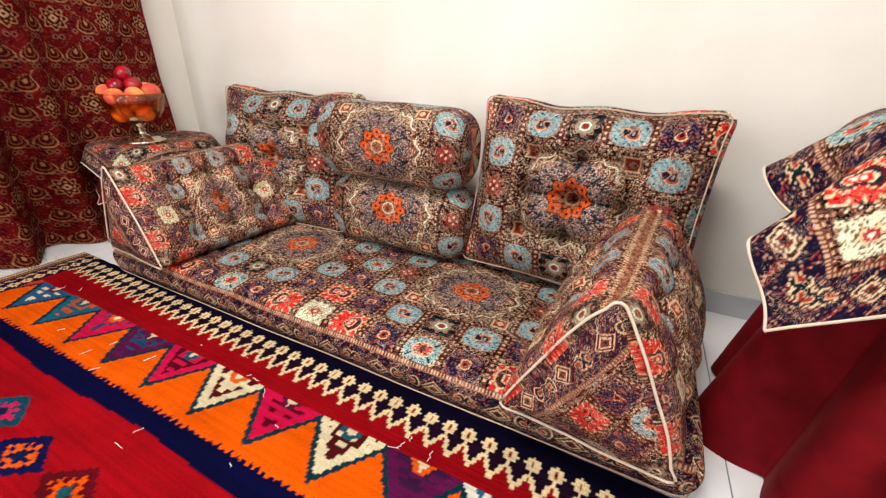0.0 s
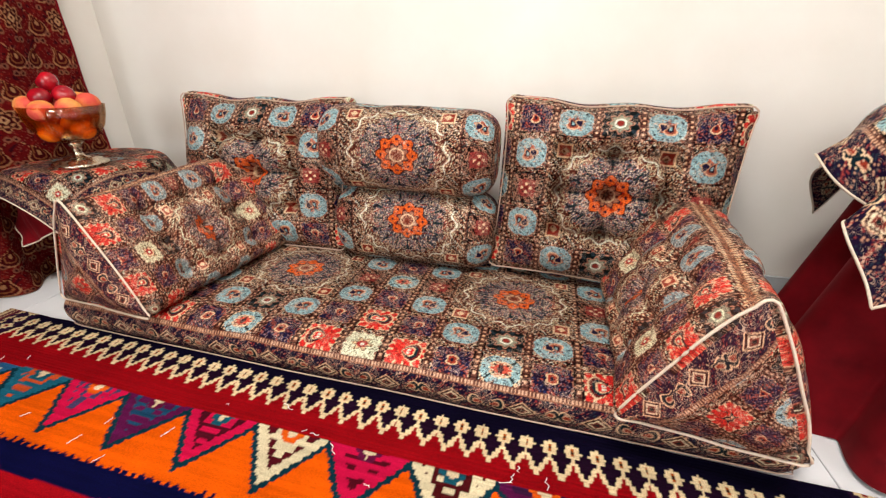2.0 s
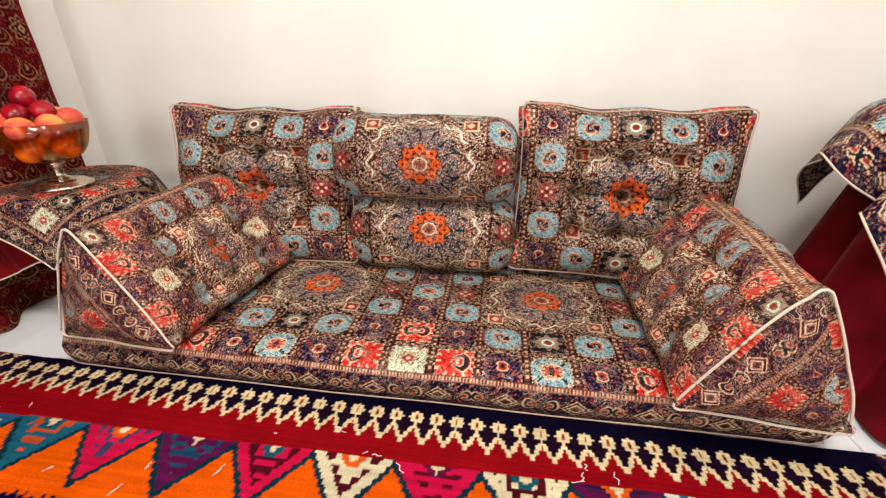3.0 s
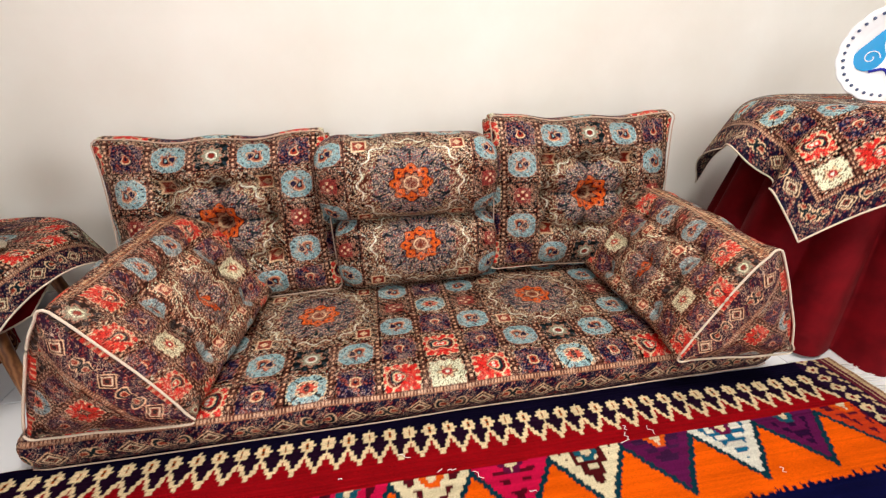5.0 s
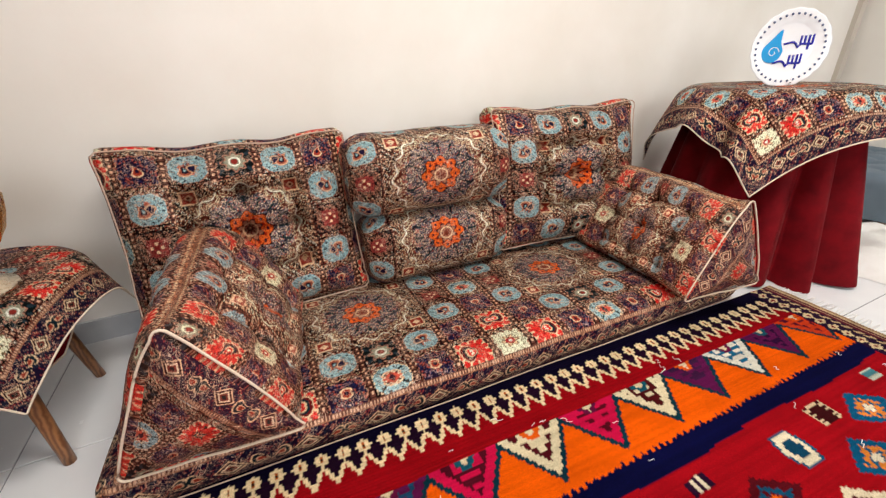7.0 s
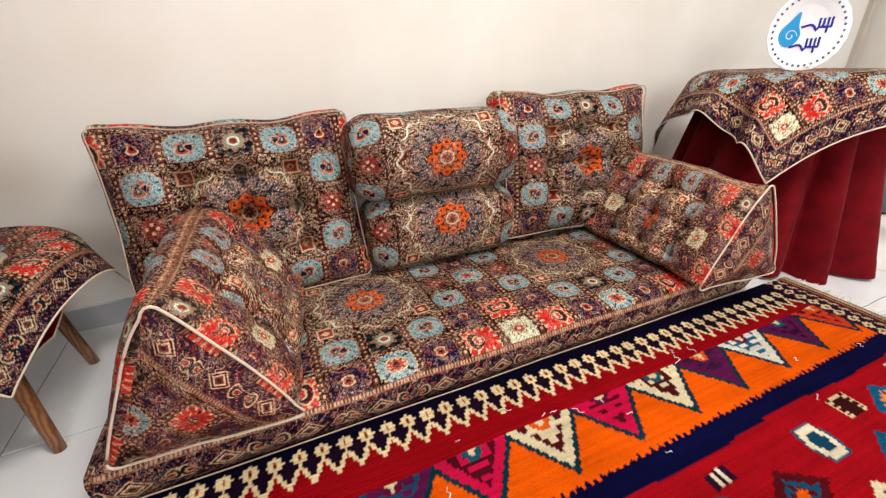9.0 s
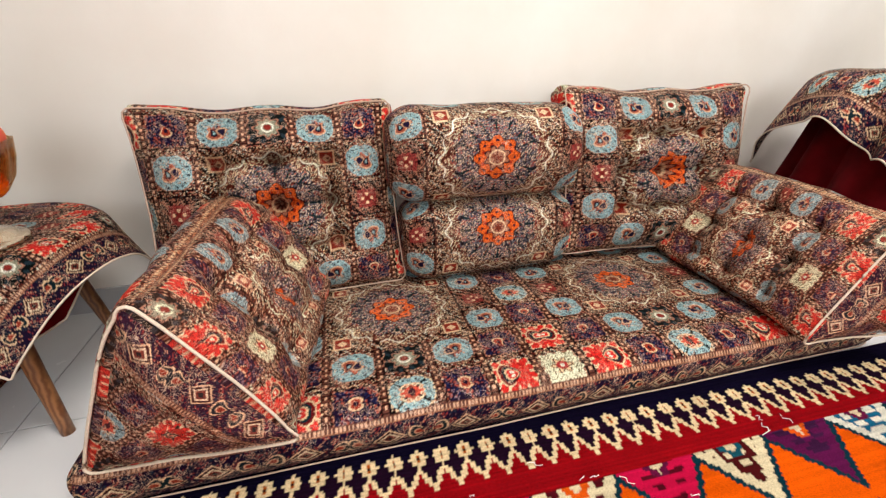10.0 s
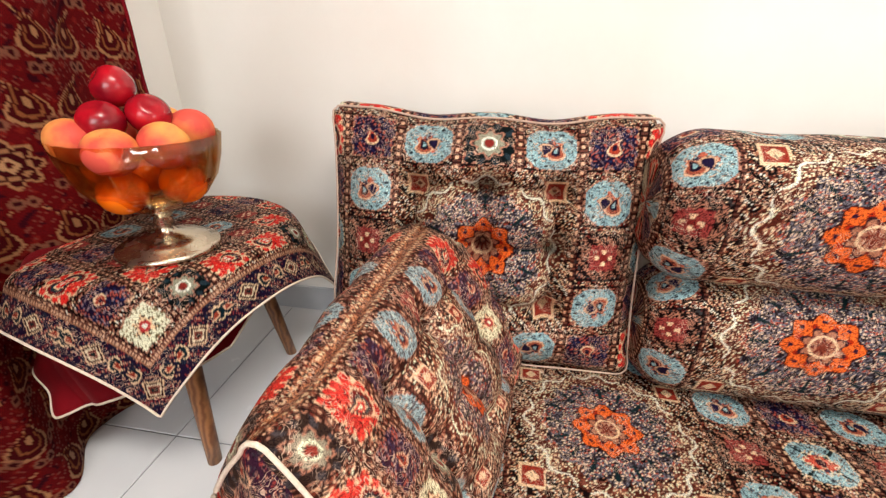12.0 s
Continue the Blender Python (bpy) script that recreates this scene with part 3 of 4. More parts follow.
def mattress():
    ob = thing("floor_mattress", "long low floor mattress in patchwork medallion brocade on white tiles", "mattress",
               pose(0, 0.464, 0.123, 0, 0, -1.7))
    L, W, H = 2.10, 0.80, 0.118
    S, T, P, keep = padded(L, W, H, 0.028, 0.0028, 0.012, seed=3, side_bulge=0.014)
    P[..., 2] = np.maximum(P[..., 2], -0.121)
    P[..., 1] += np.where((T < 0), 0.014 * np.clip(-P[..., 2] / H, 0, 1) ** 2, 0)
    D = termeh(S - 0.382, T + 0.019)
    edge = -T - 0.019 - 0.379
    border(D, (edge > 0), S, edge)
    side = np.abs(S) - 1.0
    border(D, (side > 0) & (edge <= 0), T, side)
    sheet("cover", P, brocade, ob, "", deep_dye(D.c), keep=keep)
    back_plate("underside", L - 0.02, W - 0.02, -0.105, brocade, ob, PURPLE)
    tube("piping", loop(L + 0.020, W - 0.004, -0.109, 0.035, 0.002, seed=5), 0.0020, dusty_cord, ob, "pale pink piping along the bottom seam", closed=True)
    return ob


def back_cushion(seed, m):
    ob = thing("back_cushion", "square tufted medallion-brocade back cushion with cream piping against the wall", "cushion", m, "back cushions")
    L, W, H = 0.706, 0.572, 0.13
    tufts = [(i * 0.155, j * 0.13) for i in (-1, 0, 1) for j in (-1, 0, 1)]
    S, T, P, keep = padded(L, W, H, 0.02, 0.0024, 0.118, tufts, 0.075, 0.050, seed, 0.02, 0.007, 0.026)
    pin = (np.clip(np.abs(P[..., 0]) / (L / 2), 0, 1) * np.clip(np.abs(P[..., 1]) / (W / 2), 0, 1)) ** 6
    P[..., 0] += np.sign(P[..., 0]) * 0.006 * pin
    P[..., 1] += np.sign(P[..., 1]) * 0.004 * pin
    fx, fy = np.clip(2 * np.abs(P[..., 0]) / L, 0, 1), np.clip(2 * np.abs(P[..., 1]) / W, 0, 1)
    P[..., 0] -= np.sign(P[..., 0]) * 0.011 * (1 - fy ** 2) * fx ** 4
    P[..., 1] -= (0.016 * (1 - fx ** 2) + 0.006 * np.sin(P[..., 0] * 23 + seed) * (1 - fx ** 4)) * (P[..., 1] > 0) * fy ** 2
    D = termeh(S, T)
    sheet("cover", P, brocade, ob, "", deep_dye(D.c), keep=keep)
    back_plate("back_panel", L, W, -H + 0.003, brocade, ob, BROWN)
    for k, z in enumerate((-0.004,)):
        p = loop(L + 0.010, W + 0.010, z, 0.028, 0.002, seed=seed + k)
        e = (np.clip(np.abs(p[:, 0]) / (L / 2), 0, 1) * np.clip(np.abs(p[:, 1]) / (W / 2), 0, 1)) ** 6
        p[:, 0] += np.sign(p[:, 0]) * 0.006 * e
        p[:, 1] += np.sign(p[:, 1]) * 0.004 * e
        gx, gy = np.clip(2 * np.abs(p[:, 0]) / L, 0, 1), np.clip(2 * np.abs(p[:, 1]) / W, 0, 1)
        p[:, 0] -= np.sign(p[:, 0]) * 0.011 * (1 - gy ** 2) * gx ** 4
        p[:, 1] -= (0.016 * (1 - gx ** 2) + 0.006 * np.sin(p[:, 0] * 23 + seed) * (1 - gx ** 4)) * (p[:, 1] > 0) * gy ** 2
        tube("piping", p, 0.0024, dusty_cord, ob, "dusty pink piping cord", closed=True)
    for tx, ty in tufts:
        i = np.argmin((P[..., 0] - tx) ** 2 + (P[..., 1] - ty) ** 2 + 10 * (P[..., 2] < -0.05))
        button(ob, (tx, ty, P.reshape(-1, 3)[i][2] + 0.001))
    return ob


def bolster(m, shift, seed, L):
    ob = thing("bolster", "plump oblong bolster in medallion brocade stacked between the back cushions", "bolster", m, "stacked bolsters")
    ay, az = 0.13, 0.143
    n, k = 380, 300
    th = np.linspace(-np.pi, np.pi, n, endpoint=False)
    e = 2 / 2.5
    cy, cz = np.sign(np.cos(th)) * np.abs(np.cos(th)) ** e, np.sign(np.sin(th)) * np.abs(np.sin(th)) ** e
    girth = np.r_[0, np.cumsum(np.hypot(np.diff(ay * cy), np.diff(az * cz)))]
    girth -= np.interp(0, th, girth)
    r = 0.095
    q = np.linspace(-1, 1, k)
    s = q * (L / 2 + 0.10)
    x, d = fold(s, L / 2, r)
    scale = 1 - np.clip(d, 0, 0.14) / 0.143 * np.where(d > r, 1.0, 0.75)
    scale = np.clip(scale, 0.02, 1)
    S, G = np.meshgrid(s, girth, indexing="ij")
    wob = 0.006 * (grain(S.shape, (8, 12), seed) - 0.5) + 0.003 * np.sin(S * 60 + 4 * np.cos(G * 9)) * np.clip(np.abs(S) * 4 - 0.6, 0, 1)
    P = np.stack([np.broadcast_to(x[:, None], S.shape), -(ay * cy + wob * 1.0) * scale[:, None], (az * cz + wob) * scale[:, None]], -1)
    D = termeh(S * 0.94, G - shift)
    lo, hi = int(k * 0.16), int(k * 0.84)
    sheet("end_cap", P[:lo + 1], brocade, ob, "", deep_dye(D.c[:lo + 1]), wrap=True)
    sheet("cover", P[lo:hi + 1], brocade, ob, "", deep_dye(D.c[lo:hi + 1]), wrap=True)
    sheet("end_cap", P[hi:], brocade, ob, "", deep_dye(D.c[hi:]), wrap=True)
    return ob


def arm_cushion(m, half, high, length, seed, side, taper, peak):
    """A wedge arm: a soft triangular prism along y, its front at y = 0."""
    ob = thing("arm_cushion", "tufted wedge arm cushion in patchwork brocade with cream piping", "cushion", m, "wedge arm cushions")
    corners = np.array([(-half, 0.008), (half, 0.008), (peak, high + 0.035)])
    n = 470

    def section(rr):
        pts = []
        for i in range(3):
            p, a, b = corners[i], corners[i - 1], corners[(i + 1) % 3]
            da, db = (a - p) / np.linalg.norm(a - p), (b - p) / np.linalg.norm(b - p)
            ang = np.arccos(da @ db)
            cut = min(rr[i] / np.tan(ang / 2), 0.09)
            c = p + (da + db) / np.linalg.norm(da + db) * rr[i] / np.sin(ang / 2)
            v0, v1 = p + da * cut - c, p + db * cut - c
            a0, a1 = np.arctan2(v0[1], v0[0]), np.arctan2(v1[1], v1[0])
            while a1 < a0:
                a1 += 2 * np.pi
            for w in np.linspace(a0, a1, 12):
                pts.append(c + rr[i] * np.array((np.cos(w), np.sin(w))))
        p = np.array(pts + pts[:1])
        d = np.r_[0, np.cumsum(np.linalg.norm(np.diff(p, axis=0), axis=1))]
        g = np.linspace(0, d[-1], n, endpoint=False)
        return np.stack([np.interp(g, d, p[:, 0]), np.interp(g, d, p[:, 1])], -1), d, g

    sec, d, g = section((0.028, 0.028, 0.052))
    crisp, _, _ = section((0.014, 0.014, 0.014))
    crisp[:, 1] -= 0.014 * np.clip(crisp[:, 1] / high, 0, 1)
    nrm_ = np.roll(sec, -1, 0) - np.roll(sec, 1, 0)
    nrm_ = np.stack([nrm_[:, 1], -nrm_[:, 0]], -1) / np.linalg.norm(nrm_, axis=1)[:, None]
    apex = g[np.argmax(sec[:, 1])]
    y = np.linspace(0, length, int(length / 0.0024))
    Y, G = np.meshgrid(y, g, indexing="ij")
    # distance along the girth from the nearest corner, to puff the faces
    cg = np.array([np.argmin(np.linalg.norm(sec - c, axis=1)) for c in corners]) * d[-1] / n
    near = np.min(np.abs((G[..., None] - cg + d[-1] / 2) % d[-1] - d[-1] / 2), -1)
    puff = 0.044 * (1 - np.exp(-near / 0.06)) * np.clip(np.sin(np.pi * np.clip(Y / length, 0, 1)), 0, 1) ** 0.35
    puff = puff * (sec[:, 1] > 0.02)[None]
    face = np.hypot(half, high)
    for sg in (-1, 1):
        for j in (0.27, 0.5, 0.73):
            for kx in (0.24, 0.5, 0.76):
                gg = (apex + sg * face * kx) % d[-1]
                dist = np.hypot((G - gg + d[-1] / 2) % d[-1] - d[-1] / 2, Y - length * j)
                puff = puff - 0.034 * np.exp(-dist / 0.028)
            puff = puff - 0.011 * np.exp(-np.abs(Y - length * j) / 0.014) * np.clip(near / 0.05 - 0.6, 0, 1)
        for kx in (0.24, 0.5, 0.76):
            row_g = (apex + sg * face * kx) % d[-1]
            puff = puff - 0.011 * np.exp(-np.abs((G - row_g + d[-1] / 2) % d[-1] - d[-1] / 2) / 0.014) * np.clip(np.sin(np.pi * Y / length), 0, 1)
    puff += 0.006 * (grain(Y.shape, (10, 14), seed) - 0.5)
    end = np.clip(Y / 0.03, 0, 1)
    puff += -0.012 * (1 - end) ** 2
    puff += -0.05 * (1 - np.sqrt(np.clip(1 - np.clip(1 - (length - Y) / 0.06, 0, 1) ** 2, 0, 1)))
    blend = np.exp(-Y / 0.05)[..., None]
    mixed = sec[None] * (1 - blend) + crisp[None] * blend
    P = np.stack([mixed[..., 0] + nrm_[:, 0] * puff, Y, mixed[..., 1] + nrm_[:, 1] * puff], -1)
    top = np.interp(Y, [0, length * 0.5, length], [0.012, 0.038, 0.038])
    P[..., 2] += top * np.clip(P[..., 2] / high, 0, 1)
    P[..., 0] *= 1 + taper * np.clip(Y / length, 0, 1)
    P[..., 2] = np.maximum(P[..., 2], 0.002)
    along = (G - apex + d[-1] / 2) % d[-1] - d[-1] / 2
    D = termeh((Y - length * 0.46) * 1.92, (np.abs(along) - face * 0.54) * 1.45, ARM_PANELS)
    D.tint(np.ones(Y.shape, bool), lin(150, 98, 78), 0.17)
    ridge = np.abs(along) < 0.015
    D.lay(ridge, lin(120, 70, 48), 0.4)
    D.lay(ridge & (scrolls(Y, along, 560, 0.3) > 0.1), lin(168, 116, 80), 0.8)
    D.lay(ridge & (np.abs(np.abs(along) - 0.011) < 0.0025) & (np.sin(Y * 2 * np.pi / 0.010) > -0.2), SAND, 1.0)
    D.lay(ridge & (np.abs(scrolls(Y, along, 420, 1.1)) < 0.12), lin(70, 32, 26))
    sheet("cover", P, brocade, ob, "", deep_dye(D.c), wrap=True)
    for yy, out, nm in ((0.0, -1, "front_panel"), (length, 1, "end_panel")):
        ring = P[0 if out < 0 else -1]
        mid = np.array((0, yy, high * 0.36))
        w = np.linspace(1, 0.02, 76 if out < 0 else 12)
        Q = mid + (ring[None] - mid) * w[:, None, None]
        Q[..., 1] += out * (0.030 * (1 - w[:, None] ** 2) + 0.006 * (grain(Q.shape[:2], (6, 16), seed + 9) - 0.5) * (1 - w[:, None]))
        # the cloth of the end runs along the inner slope, bordered there
        ex, ez = side * half - peak, -high
        run = np.hypot(ex, ez)
        along_s = ((Q[..., 0] - peak) * ex + (Q[..., 2] - high) * ez) / run
        in_s = -side * ((Q[..., 0] - peak) * -ez + (Q[..., 2] - high) * ex) * side / run * side
        F = termeh((along_s - 0.20) * 1.75, (in_s - 0.115) * 1.5, END_PANELS)
        border(F, in_s < 0.068, along_s * 1.5, (0.068 - in_s) * 1.45)
        F.tint(np.ones(F.c.shape[:2], bool), lin(140, 82, 68), 0.14)
        sheet(nm, Q, brocade, ob, "", deep_dye(F.c), wrap=True)
        cordline = P[3 if out < 0 else -4].copy()
        cordline[:, 1] = yy + out * 0.001
        c0 = np.array((0, yy, high * 0.36))
        cordline = c0 + (cordline - c0) * 1.012
        tube("piping", cordline[::4], 0.0030, cord, ob, "cream piping cord", closed=True)
    for j in (0.27, 0.5, 0.73):
        for kx in (0.24, 0.5, 0.76):
            i = np.argmin(np.abs(along + side * face * kx) + np.abs(Y - length * j))
            button(ob, tuple(P.reshape(-1, 3)[i]), 0.0065)
    return ob


mattress()


def leaning(x, y0, z0, y1, z1, turn=0.0):
    """A pose whose z faces into the room and whose y climbs from the lower to the upper edge."""
    tilt = math.degrees(math.atan2(z1 - z0, y1 - y0))
    return pose(x, (y0 + y1) / 2, (z0 + z1) / 2, 0, 0, turn) @ pose(0, 0, 0, tilt, 0, 0)


back_cushion(11, leaning(-0.670, 0.612, 0.148, 0.745, 0.700, 1.5))
back_cushion(23, leaning(0.638, 0.560, 0.168, 0.686, 0.738, -6.5))
bolster(pose(-0.012, 0.664, 0.275, 0, 0, -0.5), 0.056, 31, 0.60)
bolster(pose(-0.036, 0.648, 0.556, 0, 0, -1.5), 0.004, 37, 0.625)
arm_cushion(pose(-0.815, 0.055, 0.128, 0, 0, -5.0), 0.195, 0.335, 0.63, 41, 1, 0.2, -0.033)
arm_cushion(pose(0.800, -0.033, 0.128, 0, 0, -6.5), 0.186, 0.340, 0.62, 43, -1, 0.2, 0.010)


# ---------------------------------------------------------------- the kilim
def kilim_rug():
    x0, x1, y0, y1 = -1.38, 1.28, -1.5, 0.020
    step = 0.0045
    x = np.arange(x0, x1, 0.0037)
    y = np.r_[np.arange(y0, -0.75, 0.007), np.arange(-0.75, -0.18, step), np.arange(-0.18, y1 + 0.003, 0.003)]
    X, Y = np.meshgrid(x, y)
    k = 0.0535 / 9
    U = (np.floor(X / k) + 0.5) * k
    V = (np.floor((-Y + 0.016 * X - 0.004) / k) + 0.5) * k
    D = Dye(X.shape, lin(146, 8, 18))
    # white lattice: stepped flowers over a zigzag, on navy
    p = 0.0535
    q = np.abs((U / p) % 1 - 0.5) * p
    qi, row = np.round(q / k).astype(int), np.floor((-Y - 0.0435 - 0.0137 * X) / 0.0064 + 0.5).astype(int)
    zig = 4 + 1.75 * qi
    D.lay(row < zig, lin(12, 7, 30))
    D.lay((row > 0) & (qi > 0) & (row < zig), lin(30, 9, 30))
    D.lay(-Y < -0.013, lin(70, 6, 20))
    body = ((np.abs(row) <= 2) & (qi <= 2)) | ((np.abs(row) <= 3) & (qi == 0)) | ((row == 0) & (qi <= 3))
    white = body | (np.abs(row - zig) <= 1.5)
    D.lay(white, lin(242, 216, 170))
    D.lay((qi == 0) & (np.abs(row) <= 1), lin(176, 84, 20))
    D.lay((qi == 0) & (row == 0), lin(60, 20, 10))
    # orange band with hanging triangles
    D.lay(V > 0.185, lin(236, 92, 6))
    t = (U - 0.0053) / 0.1985
    i = np.floor(t).astype(int)
    a = np.abs(t - i - 0.5) * 0.1985 * 2 / 0.1985
    depth = (V - 0.172) / 0.142
    tri = depth + a
    zone = (V > 0.172) & (V < 0.33)
    fills = [lin(30, 96, 118), lin(206, 18, 70), lin(92, 20, 70), lin(206, 18, 70), lin(230, 214, 176), lin(206, 18, 70), lin(230, 214, 176), lin(92, 20, 70),
             lin(226, 222, 206), lin(92, 20, 70), lin(200, 60, 26), lin(40, 90, 130)]
    inner = [lin(196, 80, 40), lin(70, 60, 96), lin(30, 70, 100), lin(80, 14, 30), lin(84, 14, 26), lin(90, 12, 30), lin(76, 16, 20), lin(60, 24, 60),
             lin(24, 96, 130), lin(44, 12, 50), lin(90, 20, 40), lin(230, 214, 176)]
    D.lay(zone & (tri < 1.16), lin(10, 50, 62))
    for n in range(-8, 8):
        f = (n + 5) % 12
        cell = zone & (i == n) & (tri < 1.0)
        D.lay(cell, fills[f])
        core = cell & (tri < 0.72)
        gu, gv = (np.abs(t - i - 0.5) * 0.1985 / 0.0134).astype(int), (V / 0.0134).astype(int)
        D.lay(core & (np.sin(gu * 2.3 + gv * 1.1 + n) + np.sin(gv * 2.9 - gu * 0.7 + 2 * n) > -0.15), inner[f])
        D.lay(core & (tri < 0.34) & (depth < 0.2), [lin(24, 84, 100), lin(226, 90, 20), lin(100, 20, 60)][f % 3])
        D.lay(core & (tri < 0.16), lin(230, 208, 170))
    saw = 0.012 * (np.abs((U % 0.022) / 0.022 - 0.5) * 2)
    D.lay(V > 0.352 + saw, lin(8, 9, 52))
    D.lay(V > 0.417 + 0.006 * np.sin(U * 9), lin(158, 10, 22))
    # scattered lozenges and tokens on the red field
    rng = np.random.default_rng(9)
    marks = [(0.672, 0.478, "tag"), (0.48, 0.51, "square"), (0.178, 0.47, "comb"), (0.298, 0.568, "star"), (0.46, 0.674, "frame"), (0.808, 0.523, "blue"), (0.981, 0.456, "bar"), (0.125, 0.553, "pink"),
             (0.631, 0.61, "blue"), (-0.303, 0.576, "navy"), (-0.115, 0.575, "navyo"), (-0.50, 0.54, "pink"), (-0.72, 0.56, "blue"), (-0.92, 0.52, "star"), (0.9, 0.64, "pink")]
    for r in range(4):
        for c in range(9):
            marks.append((-1.15 + c * 0.28 + 0.1 * (r % 2), 0.80 + r * 0.17, ("navy", "square", "star", "pink", "blue", "frame")[(c * 3 + r) % 6]))
    for cx, cy, kind in marks:
        a, b = np.abs(U - cx), np.abs(V - cy)
        z = a / 0.078 + b / 0.054
        if kind == "tag":
            D.lay((a < 0.042) & (b < 0.03), lin(226, 200, 160))
            D.lay((a < 0.022) & (b < 0.026), lin(60, 14, 18))
            D.lay((a > 0.022) & (a < 0.036) & (b < 0.03) & ((V * 130).astype(int) % 2 == 0), lin(60, 14, 18))
        elif kind == "square":
            q = np.maximum(a + 0.3 * b, b)
            D.lay(q < 0.047, lin(16, 78, 110))
            D.lay(q < 0.040, lin(232, 218, 186))
            D.lay(q < 0.024, lin(18, 66, 92))
        elif kind == "comb":
            D.lay((a < 0.035) & (b < 0.018), lin(40, 14, 40))
            D.lay((np.abs(a - 0.012) < 0.005) & (b < 0.02), lin(232, 214, 186))
        elif kind == "bar":
            D.lay((a < 0.03) & (b < 0.018), lin(190, 196, 176))
            D.lay((a < 0.03) & (b < 0.008), lin(70, 130, 140))
        else:
            rim, mid, core = {"navy": (lin(16, 18, 66), lin(226, 92, 20), lin(16, 30, 70)), "navyo": (lin(96, 12, 24), lin(226, 84, 12), lin(20, 80, 90)), "star": (lin(84, 12, 22), lin(16, 74, 104), lin(226, 92, 20)),
                              "pink": (lin(16, 70, 92), lin(208, 24, 84), lin(20, 30, 70)), "blue": (lin(14, 84, 120), lin(220, 130, 50), lin(232, 220, 190)), "frame": (lin(230, 214, 180), lin(84, 10, 20), lin(110, 14, 30))}[kind]
            D.lay(z < 1.15, rim)
            D.lay((z < 0.72) & (z > 0.3) & (np.sin(U * 210) * np.sin(V * 210) > -0.2), mid)
            D.lay(z < 0.26, core)
    # end borders
    for e, s in ((X - x0, 1), (x1 - X, 1)):
        q = (np.floor(e / k) + 0.5) * k
        zone = q < 0.15
        D.lay(zone, lin(38, 16, 44))
        D.lay(zone & (np.abs((V + 0.02) % 0.04 - 0.02) / 0.02 + np.abs(q - 0.118) / 0.026 < 0.95), lin(226, 200, 156))
        D.lay(zone & (np.abs((V + 0.02) % 0.04 - 0.02) / 0.02 + np.abs(q - 0.118) / 0.026 < 0.4), lin(120, 12, 26))
        D.lay(zone & (np.abs(q - 0.076) < 0.008) & (((V + q) * 60).astype(int) % 2 == 0), lin(206, 176, 132))
        D.lay((q < 0.06), lin(96, 30, 44))
        D.lay((q < 0.05) & ((q * 100).astype(int) % 2 == 0), lin(196, 168, 130))
    fade = grain(X.shape, (260, 12), 5)
    D.c[..., :3] *= (0.60 + 0.26 * fade)[..., None]
    Z = 0.007 + 0.004 * grain(X.shape, (9, 14), 2) + 0.0012 * np.sin(Y / 0.0045 * np.pi)
    edge = 0.006 * (grain(X.shape, (40, 40), 8) - 0.5)
    P = np.stack([X + edge * 0.6, Y + edge * np.clip(1 + (Y - y1) / 0.05, 0, 1), Z], -1)
    rim = np.minimum(np.minimum(X - x0, x1 - X), np.minimum(y1 - Y, Y - y0)) < step
    P[..., 2] = np.where(rim, 0.001, P[..., 2])
    rug = thing("kilim_rug", "flat-woven red, orange and navy kilim with white lozenge border", "rug", pose(0, 0.058, 0, 0, 0, -2.1))
    sheet("weave", P, kilim, rug, "", D.c)
    # fringes
    bm = bmesh.new()
    rng = np.random.default_rng(4)
    for xs, sg in ((x0, -1), (x1 - step, 1)):
        for yy in np.arange(y0 + 0.01, -0.01, 0.011):
            n, prev = 4, None
            dy = rng.normal(0, 0.012)
            for j in range(n):
                f = j / (n - 1)
                o = Vector((xs + sg * 0.07 * f, yy + dy * f * f, 0.006 - 0.004 * f))
                r = 0.0026 * (1 - 0.5 * f)
                ring = [bm.verts.new(o + Vector((0, r * math.cos(q), r * math.sin(q) + 0.001))) for q in (0, 2.1, 4.2)]
                if prev:
                    for q in range(3):
                        bm.faces.new((prev[q], prev[(q + 1) % 3], ring[(q + 1) % 3], ring[q]))
                prev = ring
    tagged(part("fringe", bm, linen, rug, "off-white knotted fringe"), kind="stuff")
    # loose thread ends on the pile
    for _ in range(34):
        cx, cy = rng.uniform(-1.1, 1.1), rng.uniform(-0.75, -0.1)
        a = rng.uniform(0, 6.28)
        l = rng.uniform(0.006, 0.017)
        pts = [(cx + l * f * math.cos(a) + 0.003 * math.sin(5 * f), cy + l * f * math.sin(a), 0.0125 + 0.003 * math.sin(3 * f)) for f in np.linspace(-1, 1, 7)]
        tube("thread", pts, 0.0009, linen, rug, "loose white thread end", sides=4)
    return rug


kilim_rug()


